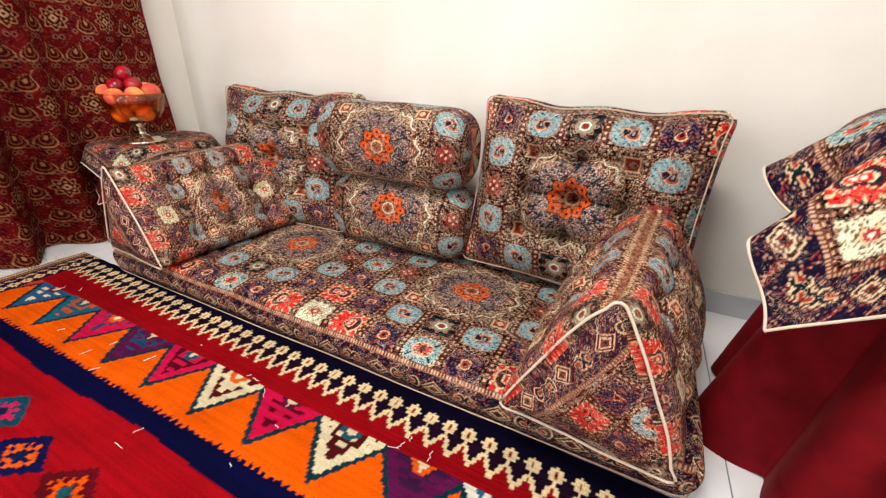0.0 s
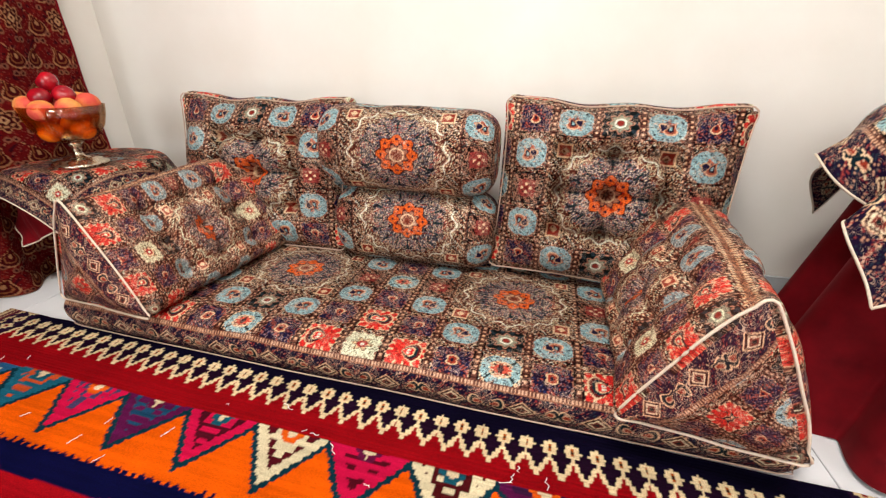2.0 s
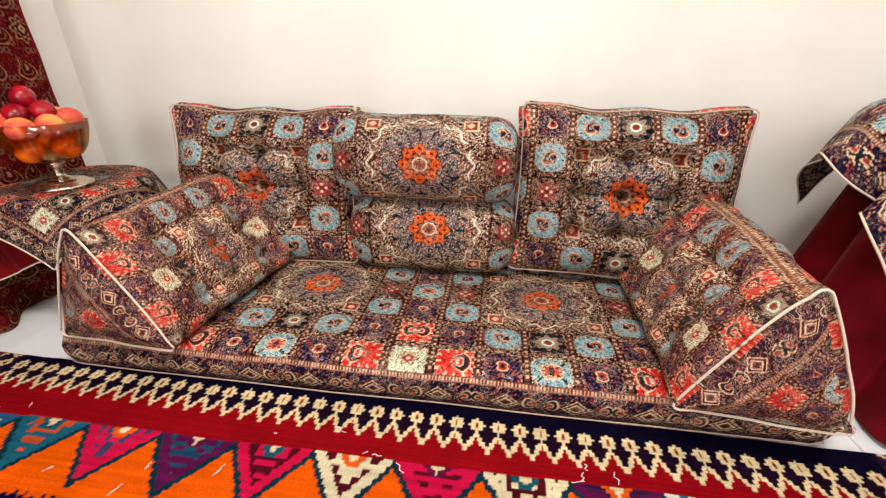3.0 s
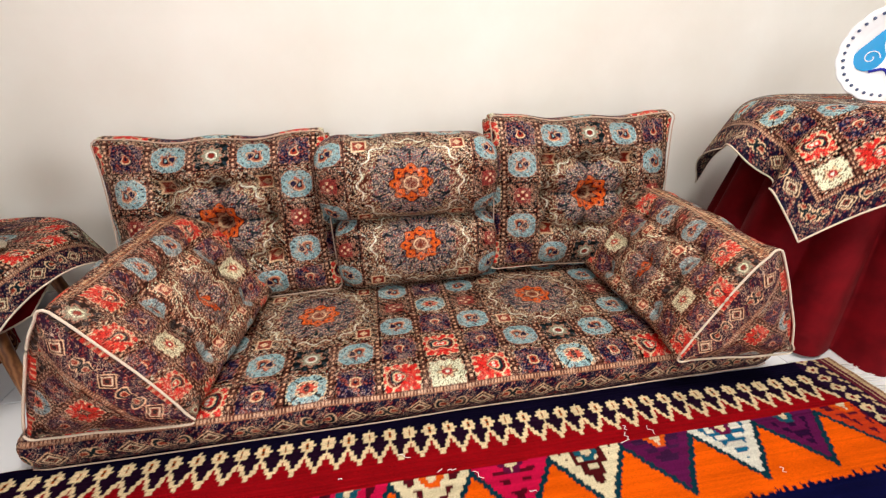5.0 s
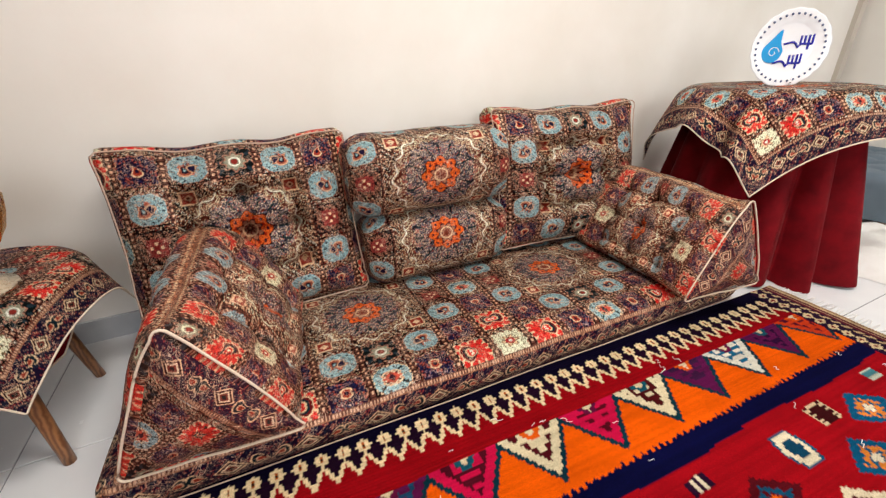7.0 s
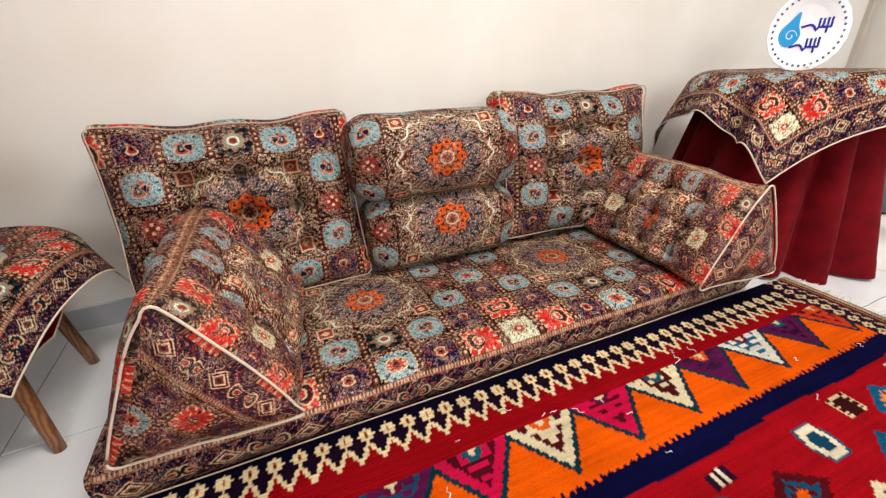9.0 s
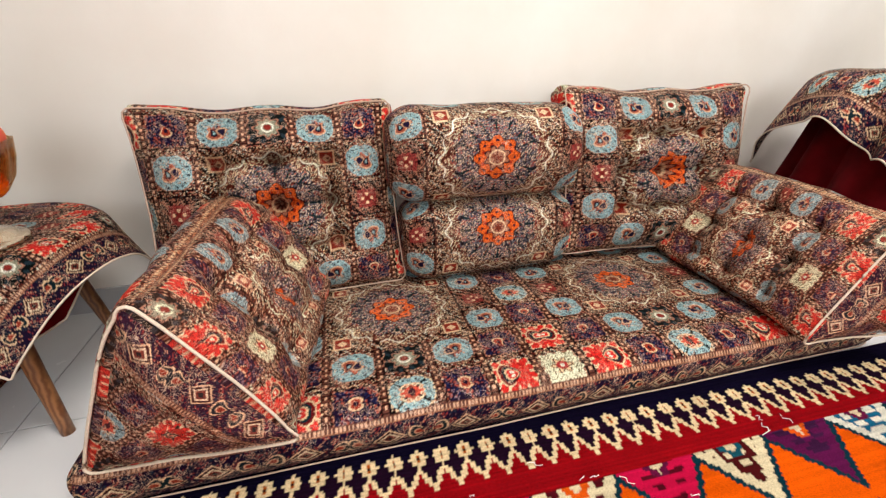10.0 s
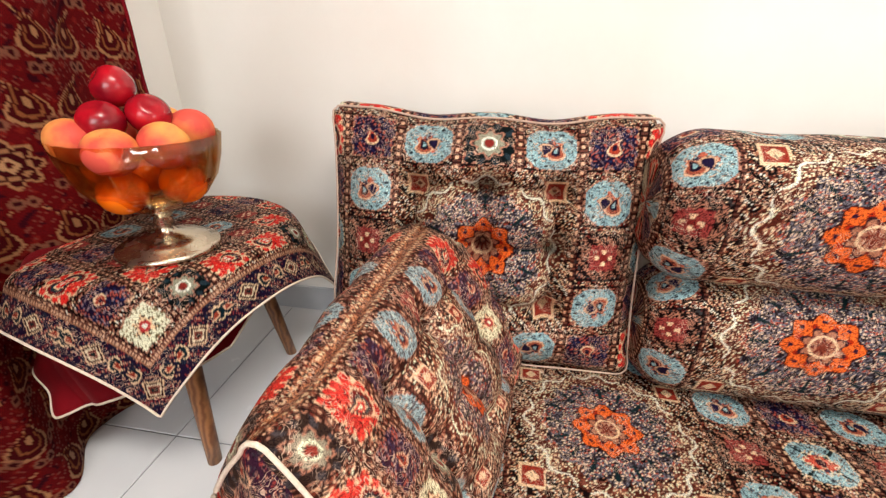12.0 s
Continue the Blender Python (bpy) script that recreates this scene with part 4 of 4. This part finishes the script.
# ---------------------------------------------------------------- hanging on the side wall
def wall_hanging():
    ob = thing("wall_hanging", "maroon and gold paisley brocade curtain hanging down to the floor", "curtain")
    y = np.r_[np.linspace(0.722, -0.15, 270), np.linspace(-0.16, -1.2, 80)]
    z = np.r_[np.linspace(0.004, 1.3, 350), np.linspace(1.32, 2.35, 40)]
    Z, Y = np.meshgrid(z, y, indexing="ij")
    q = 0.722 - Y
    low = np.clip(1 - Z / 2.0, 0, 1)
    amp = 0.014 + 0.060 * np.clip((q - 0.33) / 0.25, 0, 1) * (0.45 + 0.55 * low)
    X = -1.485 + amp * np.sin(q * 24 + 0.8 * low + 1.6) + 0.02 * np.sin(q * 9)
    X += 0.012 * (grain(Z.shape, (10, 16), 12) - 0.5) + 0.03 * np.clip(1 - Z / 0.25, 0, 1) ** 2 * np.sin(q * 17)
    X = np.maximum(X, LEFT_X + 0.012)
    Y2 = Y + 0.012 * np.sin(Z * 5) * np.exp(-q / 0.1)
    D = drape_design(q * 1.08 + 0.02, Z)
    D.c[..., :3] *= 0.95
    sheet("cloth", np.stack([X, Y2, Z], -1), drape_brocade, ob, "", D.c)
    tube("hem", np.stack([X[:, 0], Y2[:, 0], Z[:, 0]], -1)[::6], 0.004, velvet, ob)
    rail = tube("rail", [(-1.50, y_, 2.36) for y_ in np.linspace(0.7, -1.2, 12)], 0.012, walnut, ob, "wooden curtain rail", sides=10)
    return ob


wall_hanging()


# ---------------------------------------------------------------- tables
def draped(half, R, top, angle, flare, swing, seed, step=0.0045, shift=(0.0, 0.0), rounded=0.0, soft=0.035, ruffles=()):
    """A square cloth laid over a round top: cloth coordinates and points about the table's centre. It stands out more at mid-edge than at its corners."""
    s = np.linspace(-half, half, int(2 * half / step))
    U, V = np.meshgrid(s, s)
    U, V = U * (1 - rounded * (1 - np.sqrt(1 - V ** 2 / (2 * half ** 2)))), V * (1 - rounded * (1 - np.sqrt(1 - U ** 2 / (2 * half ** 2))))
    rho, phi = np.hypot(U + shift[0], V + shift[1]), np.arctan2(V + shift[1], U + shift[0])
    over = np.clip(rho - R, 0, None)
    f = np.clip(flare + swing * np.cos(4 * phi) + 0.2 * (grain(U.shape, (6, 6), seed) - 0.5), 0.05, 3)
    for at, amount, width in ruffles:
        f = f + amount * np.exp(-(((np.degrees(phi) + angle - at + 180) % 360 - 180) / width) ** 2)
    lean = np.arctan2(1, np.clip(f, 0.05, 3))
    bend = np.minimum(over / soft, lean)
    rest = np.clip(over - soft * lean, 0, None)
    out = soft * np.sin(bend) + rest * np.cos(lean)
    down = soft * (1 - np.cos(bend)) + rest * np.sin(lean)
    rr = np.minimum(rho, R) + out
    w = phi + radians(angle)
    lie = 0.003 * grain(U.shape, (8, 8), seed + 1)
    P = np.stack([rr * np.cos(w), rr * np.sin(w), top - down + lie], -1)
    return U, V, P


TABLE_PANELS = ((2, 5, 3, 3), (5, 2, 5, 1), (3, 5, 1, 6), (3, 1, 3, 4))


def cloth_design(U, V, half, wide, fine=1.0, panels=SEAT_PANELS):
    """A bordered square of the brocade."""
    D = termeh((np.abs(U) - (half - wide)) * fine + 3.5 * PU, (np.abs(V) - (half - wide)) * fine + 3.5 * PV, panels)
    e = np.maximum(np.abs(U), np.abs(V)) - (half - wide)
    border(D, e > 0, np.where(np.abs(U) > np.abs(V), V, U) * fine, e * fine)
    return D


def edge_line(P, k=3):
    return np.concatenate([P[0, :-1], P[:-1, -1], P[-1, :0:-1], P[:0:-1, 0]])[::k]


def round_table_with_skirt():
    cx, cy, top, R = 1.55, 0.35, 0.78, 0.300
    tb = thing("skirted_table", "round side table under a floor-length dark red velvet skirt", "table", pose(cx, cy, 0))
    n = 360
    th = np.linspace(0, 2 * np.pi, n, endpoint=False)
    z = np.linspace(top, 0.006, 70)
    T, Zm = np.meshgrid(th, z)
    f = (top - Zm) / top
    fold_ = 0.5 + 0.5 * np.sin(12 * T + 1.1 * np.sin(3 * T) + 0.5 * f)
    Rm = R - 0.006 + 0.140 * f + (0.022 + 0.085 * f) * (fold_ ** 0.6 - 0.5) + 0.02 * f * np.sin(4 * T + 1)
    P = np.stack([Rm * np.cos(T), Rm * np.sin(T), Zm + 0.01 * np.sin(7 * T) * f * (f > 0.9)], -1)
    sheet("skirt", P, velvet, tb, "dark red velvet skirt in deep folds", wrap=True)
    lathe("tabletop", [(0.001, top - 0.022), (R - 0.004, top - 0.022), (R, top - 0.012), (R - 0.004, top - 0.002), (0.001, top - 0.002)], walnut, tb)
    lathe("pedestal", [(0.14, 0.001), (0.14, 0.02), (0.03, 0.05), (0.03, 0.6), (0.1, top - 0.022)], walnut, tb, n=24)
    half = 0.545
    cl = thing("tablecloth", "square patchwork brocade cloth draped over the skirted table", "tablecloth", pose(cx, cy, 0))
    U, V, P = draped(half, R + 0.012, top + 0.006, 207 - 225, 0.56, 0.18, 51, 0.0036, soft=0.10, ruffles=((197, 0.5, 5), (187, -0.45, 6), (173, 0.5, 8), (150, -0.4, 13)))
    sheet("cloth", P, table_brocade, cl, "", deep_dye(cloth_design(U, V, half, 0.10, 1.15).c))
    tube("edging", edge_line(P), 0.003, cord, cl, "pale edging cord", closed=True, sides=5)


def side_table():
    cx, cy, top, R = -1.330, 0.525, 0.452, 0.215
    tb = thing("side_table", "low round wooden side table on splayed tapered legs", "table", pose(cx, cy, 0))
    lathe("tabletop", [(0.001, top - 0.03), (R - 0.01, top - 0.03), (R, top - 0.015), (R - 0.006, top), (0.001, top)], walnut, tb)
    for a in (58, -54, 182):
        c, s = math.cos(radians(a)), math.sin(radians(a))
        pts = [(0.14 * c + 0.08 * c * f, 0.14 * s + 0.08 * s * f, (top - 0.03) * (1 - f)) for f in np.linspace(0, 1, 8)]
        th = np.linspace(0, 2 * np.pi, 16, endpoint=False)
        P = np.array([[(p[0] + r * math.cos(t), p[1] + r * math.sin(t), max(p[2], 0.001)) for t in th] for p, r in zip(pts, np.linspace(0.022, 0.014, 8))])
        P = np.concatenate([P, [[(pts[-1][0], pts[-1][1], 0.001)] * 16]])
        sheet("leg", P, walnut, tb, "", wrap=True)
    under = thing("under_cloth", "dark red velvet cloth hanging from the wooden side table", "tablecloth", pose(cx, cy, 0))
    U, V, P = draped(0.33, R - 0.008, top + 0.003, -106 - 45, 0.10, 0.0, 57, 0.006, (0.09, 0.09), 0.7)
    sheet("cloth", P, velvet, under)
    tube("edging", edge_line(P), 0.0026, cord, under, "pale edging cord", closed=True, sides=5)
    half = 0.335
    cl = thing("tablecloth", "square brocade cloth with purple border on the side table", "tablecloth", pose(cx, cy, 0))
    U, V, P = draped(half, R + 0.012, top + 0.009, -60 - 45, 0.46, 0.12, 53, 0.0026, soft=0.04)
    P[..., 0] = np.where(P[..., 0] < -0.11, -0.11 + 0.02 * np.tanh((P[..., 0] + 0.11) / 0.1), P[..., 0])
    P[..., 1] = np.where(P[..., 1] > 0.36, 0.36 + 0.03 * np.tanh((P[..., 1] - 0.36) / 0.1), P[..., 1])
    dye = deep_dye(cloth_design(U, V, half, 0.072, 1.5, TABLE_PANELS).c)
    dye[..., :3] *= 0.8
    sheet("cloth", P, table_brocade, cl, "", dye)
    tube("edging", edge_line(P), 0.0026, cord, cl, "pale edging cord", closed=True, sides=5)


round_table_with_skirt()
side_table()


# ---------------------------------------------------------------- fruit bowl
def ball(bm_name, r, mat, parent_pose, label, category, squash=0.94, crease=0.0, group=""):
    n, k = 28, 20
    th = np.linspace(0, 2 * np.pi, n, endpoint=False)
    ph = np.linspace(0.02, np.pi - 0.02, k)
    T, Ph = np.meshgrid(th, ph)
    dent = 1 - 0.16 * np.exp(-(Ph / 0.35) ** 2) - 0.05 * np.exp(-((np.pi - Ph) / 0.3) ** 2)
    cr = 1 - crease * np.exp(-((T - np.pi) / 0.18) ** 2) * np.sin(Ph) ** 0.5
    rr = r * dent * cr
    P = np.stack([rr * np.sin(Ph) * np.cos(T), rr * np.sin(Ph) * np.sin(T), r * squash * np.cos(Ph) * dent], -1)
    ob = sheet(bm_name, P, mat, None, label, wrap=True)
    ob.matrix_world = parent_pose
    return tagged(ob, label, category, group)


def fruit_bowl():
    cx, cy, z = -1.25, 0.437, 0.466
    bowl = thing("fruit_bowl", "footed amber glass bowl on a silver foot, full of fruit", "bowl", pose(cx, cy, z) @ Matrix.Diagonal((1.06, 1.06, 1.10, 1)))
    lathe("foot", [(0.001, 0.0), (0.080, 0.0), (0.083, 0.004), (0.079, 0.010), (0.066, 0.012), (0.063, 0.019), (0.040, 0.024), (0.017, 0.030), (0.012, 0.042), (0.016, 0.050), (0.013, 0.057), (0.020, 0.066), (0.024, 0.072), (0.001, 0.074)],
          silver, bowl, "polished silver stepped foot")
    outer = [(0.022, 0.074), (0.052, 0.079), (0.079, 0.095), (0.098, 0.122), (0.109, 0.155), (0.115, 0.190)]
    inner = [(0.112, 0.190), (0.106, 0.156), (0.095, 0.125), (0.076, 0.099), (0.051, 0.084), (0.002, 0.080)]

    def wave(th, i):
        return 1 + 0.014 * np.cos(20 * th) * (0.3 + 0.7 * min(i, 11 - i) / 5)
    g = lathe("glass", outer + inner, glass, bowl, "ribbed amber glass cup", n=120, wave=wave)
    g.visible_shadow = False
    rng = random.Random(3)
    turn = pose(cx, cy, z, 0, 0, 48)
    spots = [(-0.045, -0.040, 0.125, "orange"), (0.042, -0.040, 0.128, "orange"), (0.0, 0.045, 0.130, "orange"), (-0.055, 0.030, 0.160, "orange"), (0.055, 0.032, 0.165, "orange"),
             (-0.084, -0.012, 0.206, "peach"), (-0.045, -0.074, 0.196, "peach"), (0.026, -0.072, 0.200, "peach"), (0.076, -0.012, 0.212, "peach"), (-0.035, 0.068, 0.212, "peach"), (0.045, 0.062, 0.212, "peach"),
             (-0.044, -0.020, 0.236, "plum"), (0.020, -0.018, 0.243, "plum"), (-0.016, 0.014, 0.284, "plum")]
    for x, y, h, kind in spots:
        r = {"orange": 0.037, "peach": 0.038, "plum": 0.033}[kind]
        mat = {"orange": orange_skin, "peach": peach_skin, "plum": plum_skin}[kind]
        label = {"orange": "bright orange tangerine inside the glass bowl", "peach": "yellow peach with red blush in the bowl", "plum": "shiny dark red plum on top of the fruit"}[kind]
        ball(kind, r, mat, turn @ pose(x, y, h, rng.uniform(-50, 50), rng.uniform(-50, 50), rng.uniform(0, 360)), label, "fruit", 0.93, 0.05 if kind != "orange" else 0, "fruit in the bowl")


fruit_bowl()


# ---------------------------------------------------------------- plate on its stand
def display_plate():
    face = look((1.50, 0.345, 0.930), (0.62, -0.92, 1.02)) @ pose(0, 0, 0, 0, 180, 0)
    ob = thing("display_plate", "white scalloped porcelain plate with blue painted emblem, standing upright", "plate", face)
    R = 0.146

    def wave(th, i):
        return 1 + (0.022 * np.abs(np.sin(9 * th)) if 3 <= i <= 7 else 0 * th)
    lathe("dish", [(0.001, 0.004), (0.092, 0.004), (0.099, 0.008), (0.118, 0.018), (R * 0.97, 0.026), (R, 0.026), (R * 0.97, 0.021), (0.118, 0.012), (0.100, 0.001), (0.001, -0.002)], porcelain, ob, "", n=144, wave=wave)
    for i in range(36):
        a = 2 * math.pi * i / 36
        prof = [(0.0003, 0.0018), (0.0042, 0.0016), (0.0050, 0.0)]
        h = lathe("rim_dot", prof, ink_dark, ob, "", n=8)
        h.matrix_basis = pose(0.127 * math.cos(a), 0.127 * math.sin(a), 0.0230)
    # painted emblem: a curled drop and two rows of strokes
    th = np.linspace(0, 2 * np.pi, 40, endpoint=False)
    drop = [(-0.056 + 0.040 * math.cos(a) * (1 - 0.35 * max(0, math.sin(a))) + 0.022 * max(0, math.sin(a)) ** 4, -0.008 + 0.046 * math.sin(a) + 0.034 * max(0, math.sin(a)) ** 6) for a in th]
    bm = bmesh.new()
    f = bm.faces.new([bm.verts.new((x, y, 0.0062)) for x, y in drop])
    part("emblem_drop", bm, ink_cyan, ob, "cyan curled drop", smooth=False)
    tube("emblem_curl", [(-0.052 + (0.023 - 0.0026 * a) * math.cos(a), -0.014 + (0.023 - 0.0026 * a) * math.sin(a), 0.0068) for a in np.linspace(0, 7, 30)], 0.0016, porcelain, ob, "", sides=5)
    for k, (x, y) in enumerate(((0.016, 0.016), (-0.012, -0.056))):
        strokes = [[(-0.03, 0.0), (0.0, 0.008), (0.012, 0.0), (0.016, -0.012), (0.024, 0.0), (0.062, 0.0)], [(0.024, 0.0), (0.024, 0.026)], [(0.037, 0.0), (0.037, 0.026)], [(0.050, -0.018), (0.050, 0.028)], [(0.062, 0.0), (0.062, 0.030)]]
        for st in strokes:
            d = np.r_[0, np.cumsum(np.linalg.norm(np.diff(np.array(st), axis=0), axis=1))]
            q = np.linspace(0, d[-1], 14)
            pts = [(x + 1.15 * np.interp(v, d, [s[0] for s in st]), y + 1.2 * np.interp(v, d, [s[1] for s in st]), 0.0062) for v in q]
            tube("emblem_stroke", pts, 0.0042, ink_blue, ob, "", sides=6)
    st = thing("plate_stand", "small clear acrylic easel holding the plate", "stand", pose(1.50, 0.345, 0.79, 0, 0, -62))
    for s in (-1, 1):
        bm = box(bmesh.new(), s * 0.045 - 0.003, s * 0.045 + 0.003, -0.05, 0.07, 0, 0.012, 0.001)
        box(bm, s * 0.045 - 0.003, s * 0.045 + 0.003, -0.05, -0.04, 0.01, 0.03, 0.001)
        part("rail", bm, acrylic, st, smooth=False)
    part("crossbar", box(bmesh.new(), -0.042, 0.042, 0.05, 0.06, 0.001, 0.011, 0.001), acrylic, st, smooth=False)


ink_dark = Nodes("grey_glaze", tuple(lin(70, 84, 120)), 0.3).mat
display_plate()


# ---------------------------------------------------------------- beyond the skirted table
def slate_ottoman():
    ob = thing("tufted_ottoman", "low slate-blue button-tufted ottoman near the far wall", "ottoman", pose(2.95, 0.42, 0.29))
    tufts = [(i * 0.16, j * 0.14) for i in (-2, -1, 0, 1, 2) for j in (-1.5, -0.5, 0.5, 1.5)]
    S, T, P, keep = padded(1.0, 0.75, 0.24, 0.05, 0.012, 0.02, tufts, 0.02, 0.05, 71, 0.01)
    sheet("seat", P, slate_cloth, ob, "", keep=keep)
    for x in (-0.42, 0.42):
        for y in (-0.3, 0.3):
            lg = lathe("leg", [(0.018, -0.29), (0.025, -0.2), (0.001, -0.2)], walnut, ob, n=12)
            lg.location = (x, y, 0)
    return ob


def floor_clutter():
    n, k = 60, 60
    S, T = np.meshgrid(np.linspace(-1, 1, n), np.linspace(-1, 1, k))
    e = np.clip(1 - np.maximum(np.abs(S), np.abs(T)) ** 6, 0, 1)
    Z = 0.002 + e * (0.03 + 0.045 * grain(S.shape, (7, 7), 61))
    ob = sheet("folded_throw", np.stack([S * 0.42 + 0.05 * np.sin(3 * T), T * 0.33 + 0.04 * np.sin(4 * S), Z], -1), linen, None)
    ob.matrix_world = pose(2.12, -0.16, 0, 0, 0, 20)
    tagged(ob, "crumpled white linen throw lying on the floor tiles", "throw")
    b = thing("small_carton", "flat pale card box with a small red mark", "box", pose(2.18, 0.33, 0, 0, 0, 15))
    part("body", box(bmesh.new(), -0.2, 0.2, -0.09, 0.09, 0.001, 0.07, 0.004), card, b, smooth=False)
    part("mark", box(bmesh.new(), -0.13, -0.08, -0.0925, -0.0905, 0.02, 0.055), red_print, b, "red printed mark", smooth=False)


slate_ottoman()
floor_clutter()


# ---------------------------------------------------------------- floor tiles
def floor_tiles():
    pitch, gap = 0.615, 0.0035
    xs = [-1.33 + pitch * i for i in range(-1, 9)]
    ys = [0.39 + pitch * j for j in range(-6, 2)]
    made = {}
    for i in range(len(xs) - 1):
        for j in range(len(ys) - 1):
            x0, x1 = max(xs[i], LEFT_X) + gap / 2, min(xs[i + 1], RIGHT_X) - gap / 2
            y0, y1 = max(ys[j], FRONT_Y) + gap / 2, min(ys[j + 1], WALL_Y) - gap / 2
            if x1 - x0 < 0.02 or y1 - y0 < 0.02:
                continue
            key = (round(x1 - x0, 4), round(y1 - y0, 4))
            if key not in made:
                bm = box(bmesh.new(), -key[0] / 2, key[0] / 2, -key[1] / 2, key[1] / 2, -0.0035, 0.0)
                top = [e for e in bm.edges if all(v.co.z > -0.001 for v in e.verts)]
                bmesh.ops.bevel(bm, geom=top, offset=0.0012, segments=1, affect="EDGES")
                me = bpy.data.meshes.new("tile")
                bm.to_mesh(me)
                bm.free()
                me.materials.append(tile_mat)
                made[key] = me
            ob = new("tile", made[key])
            ob.parent = floor
            ob.location = ((x0 + x1) / 2, (y0 + y1) / 2, 0)


floor_tiles()
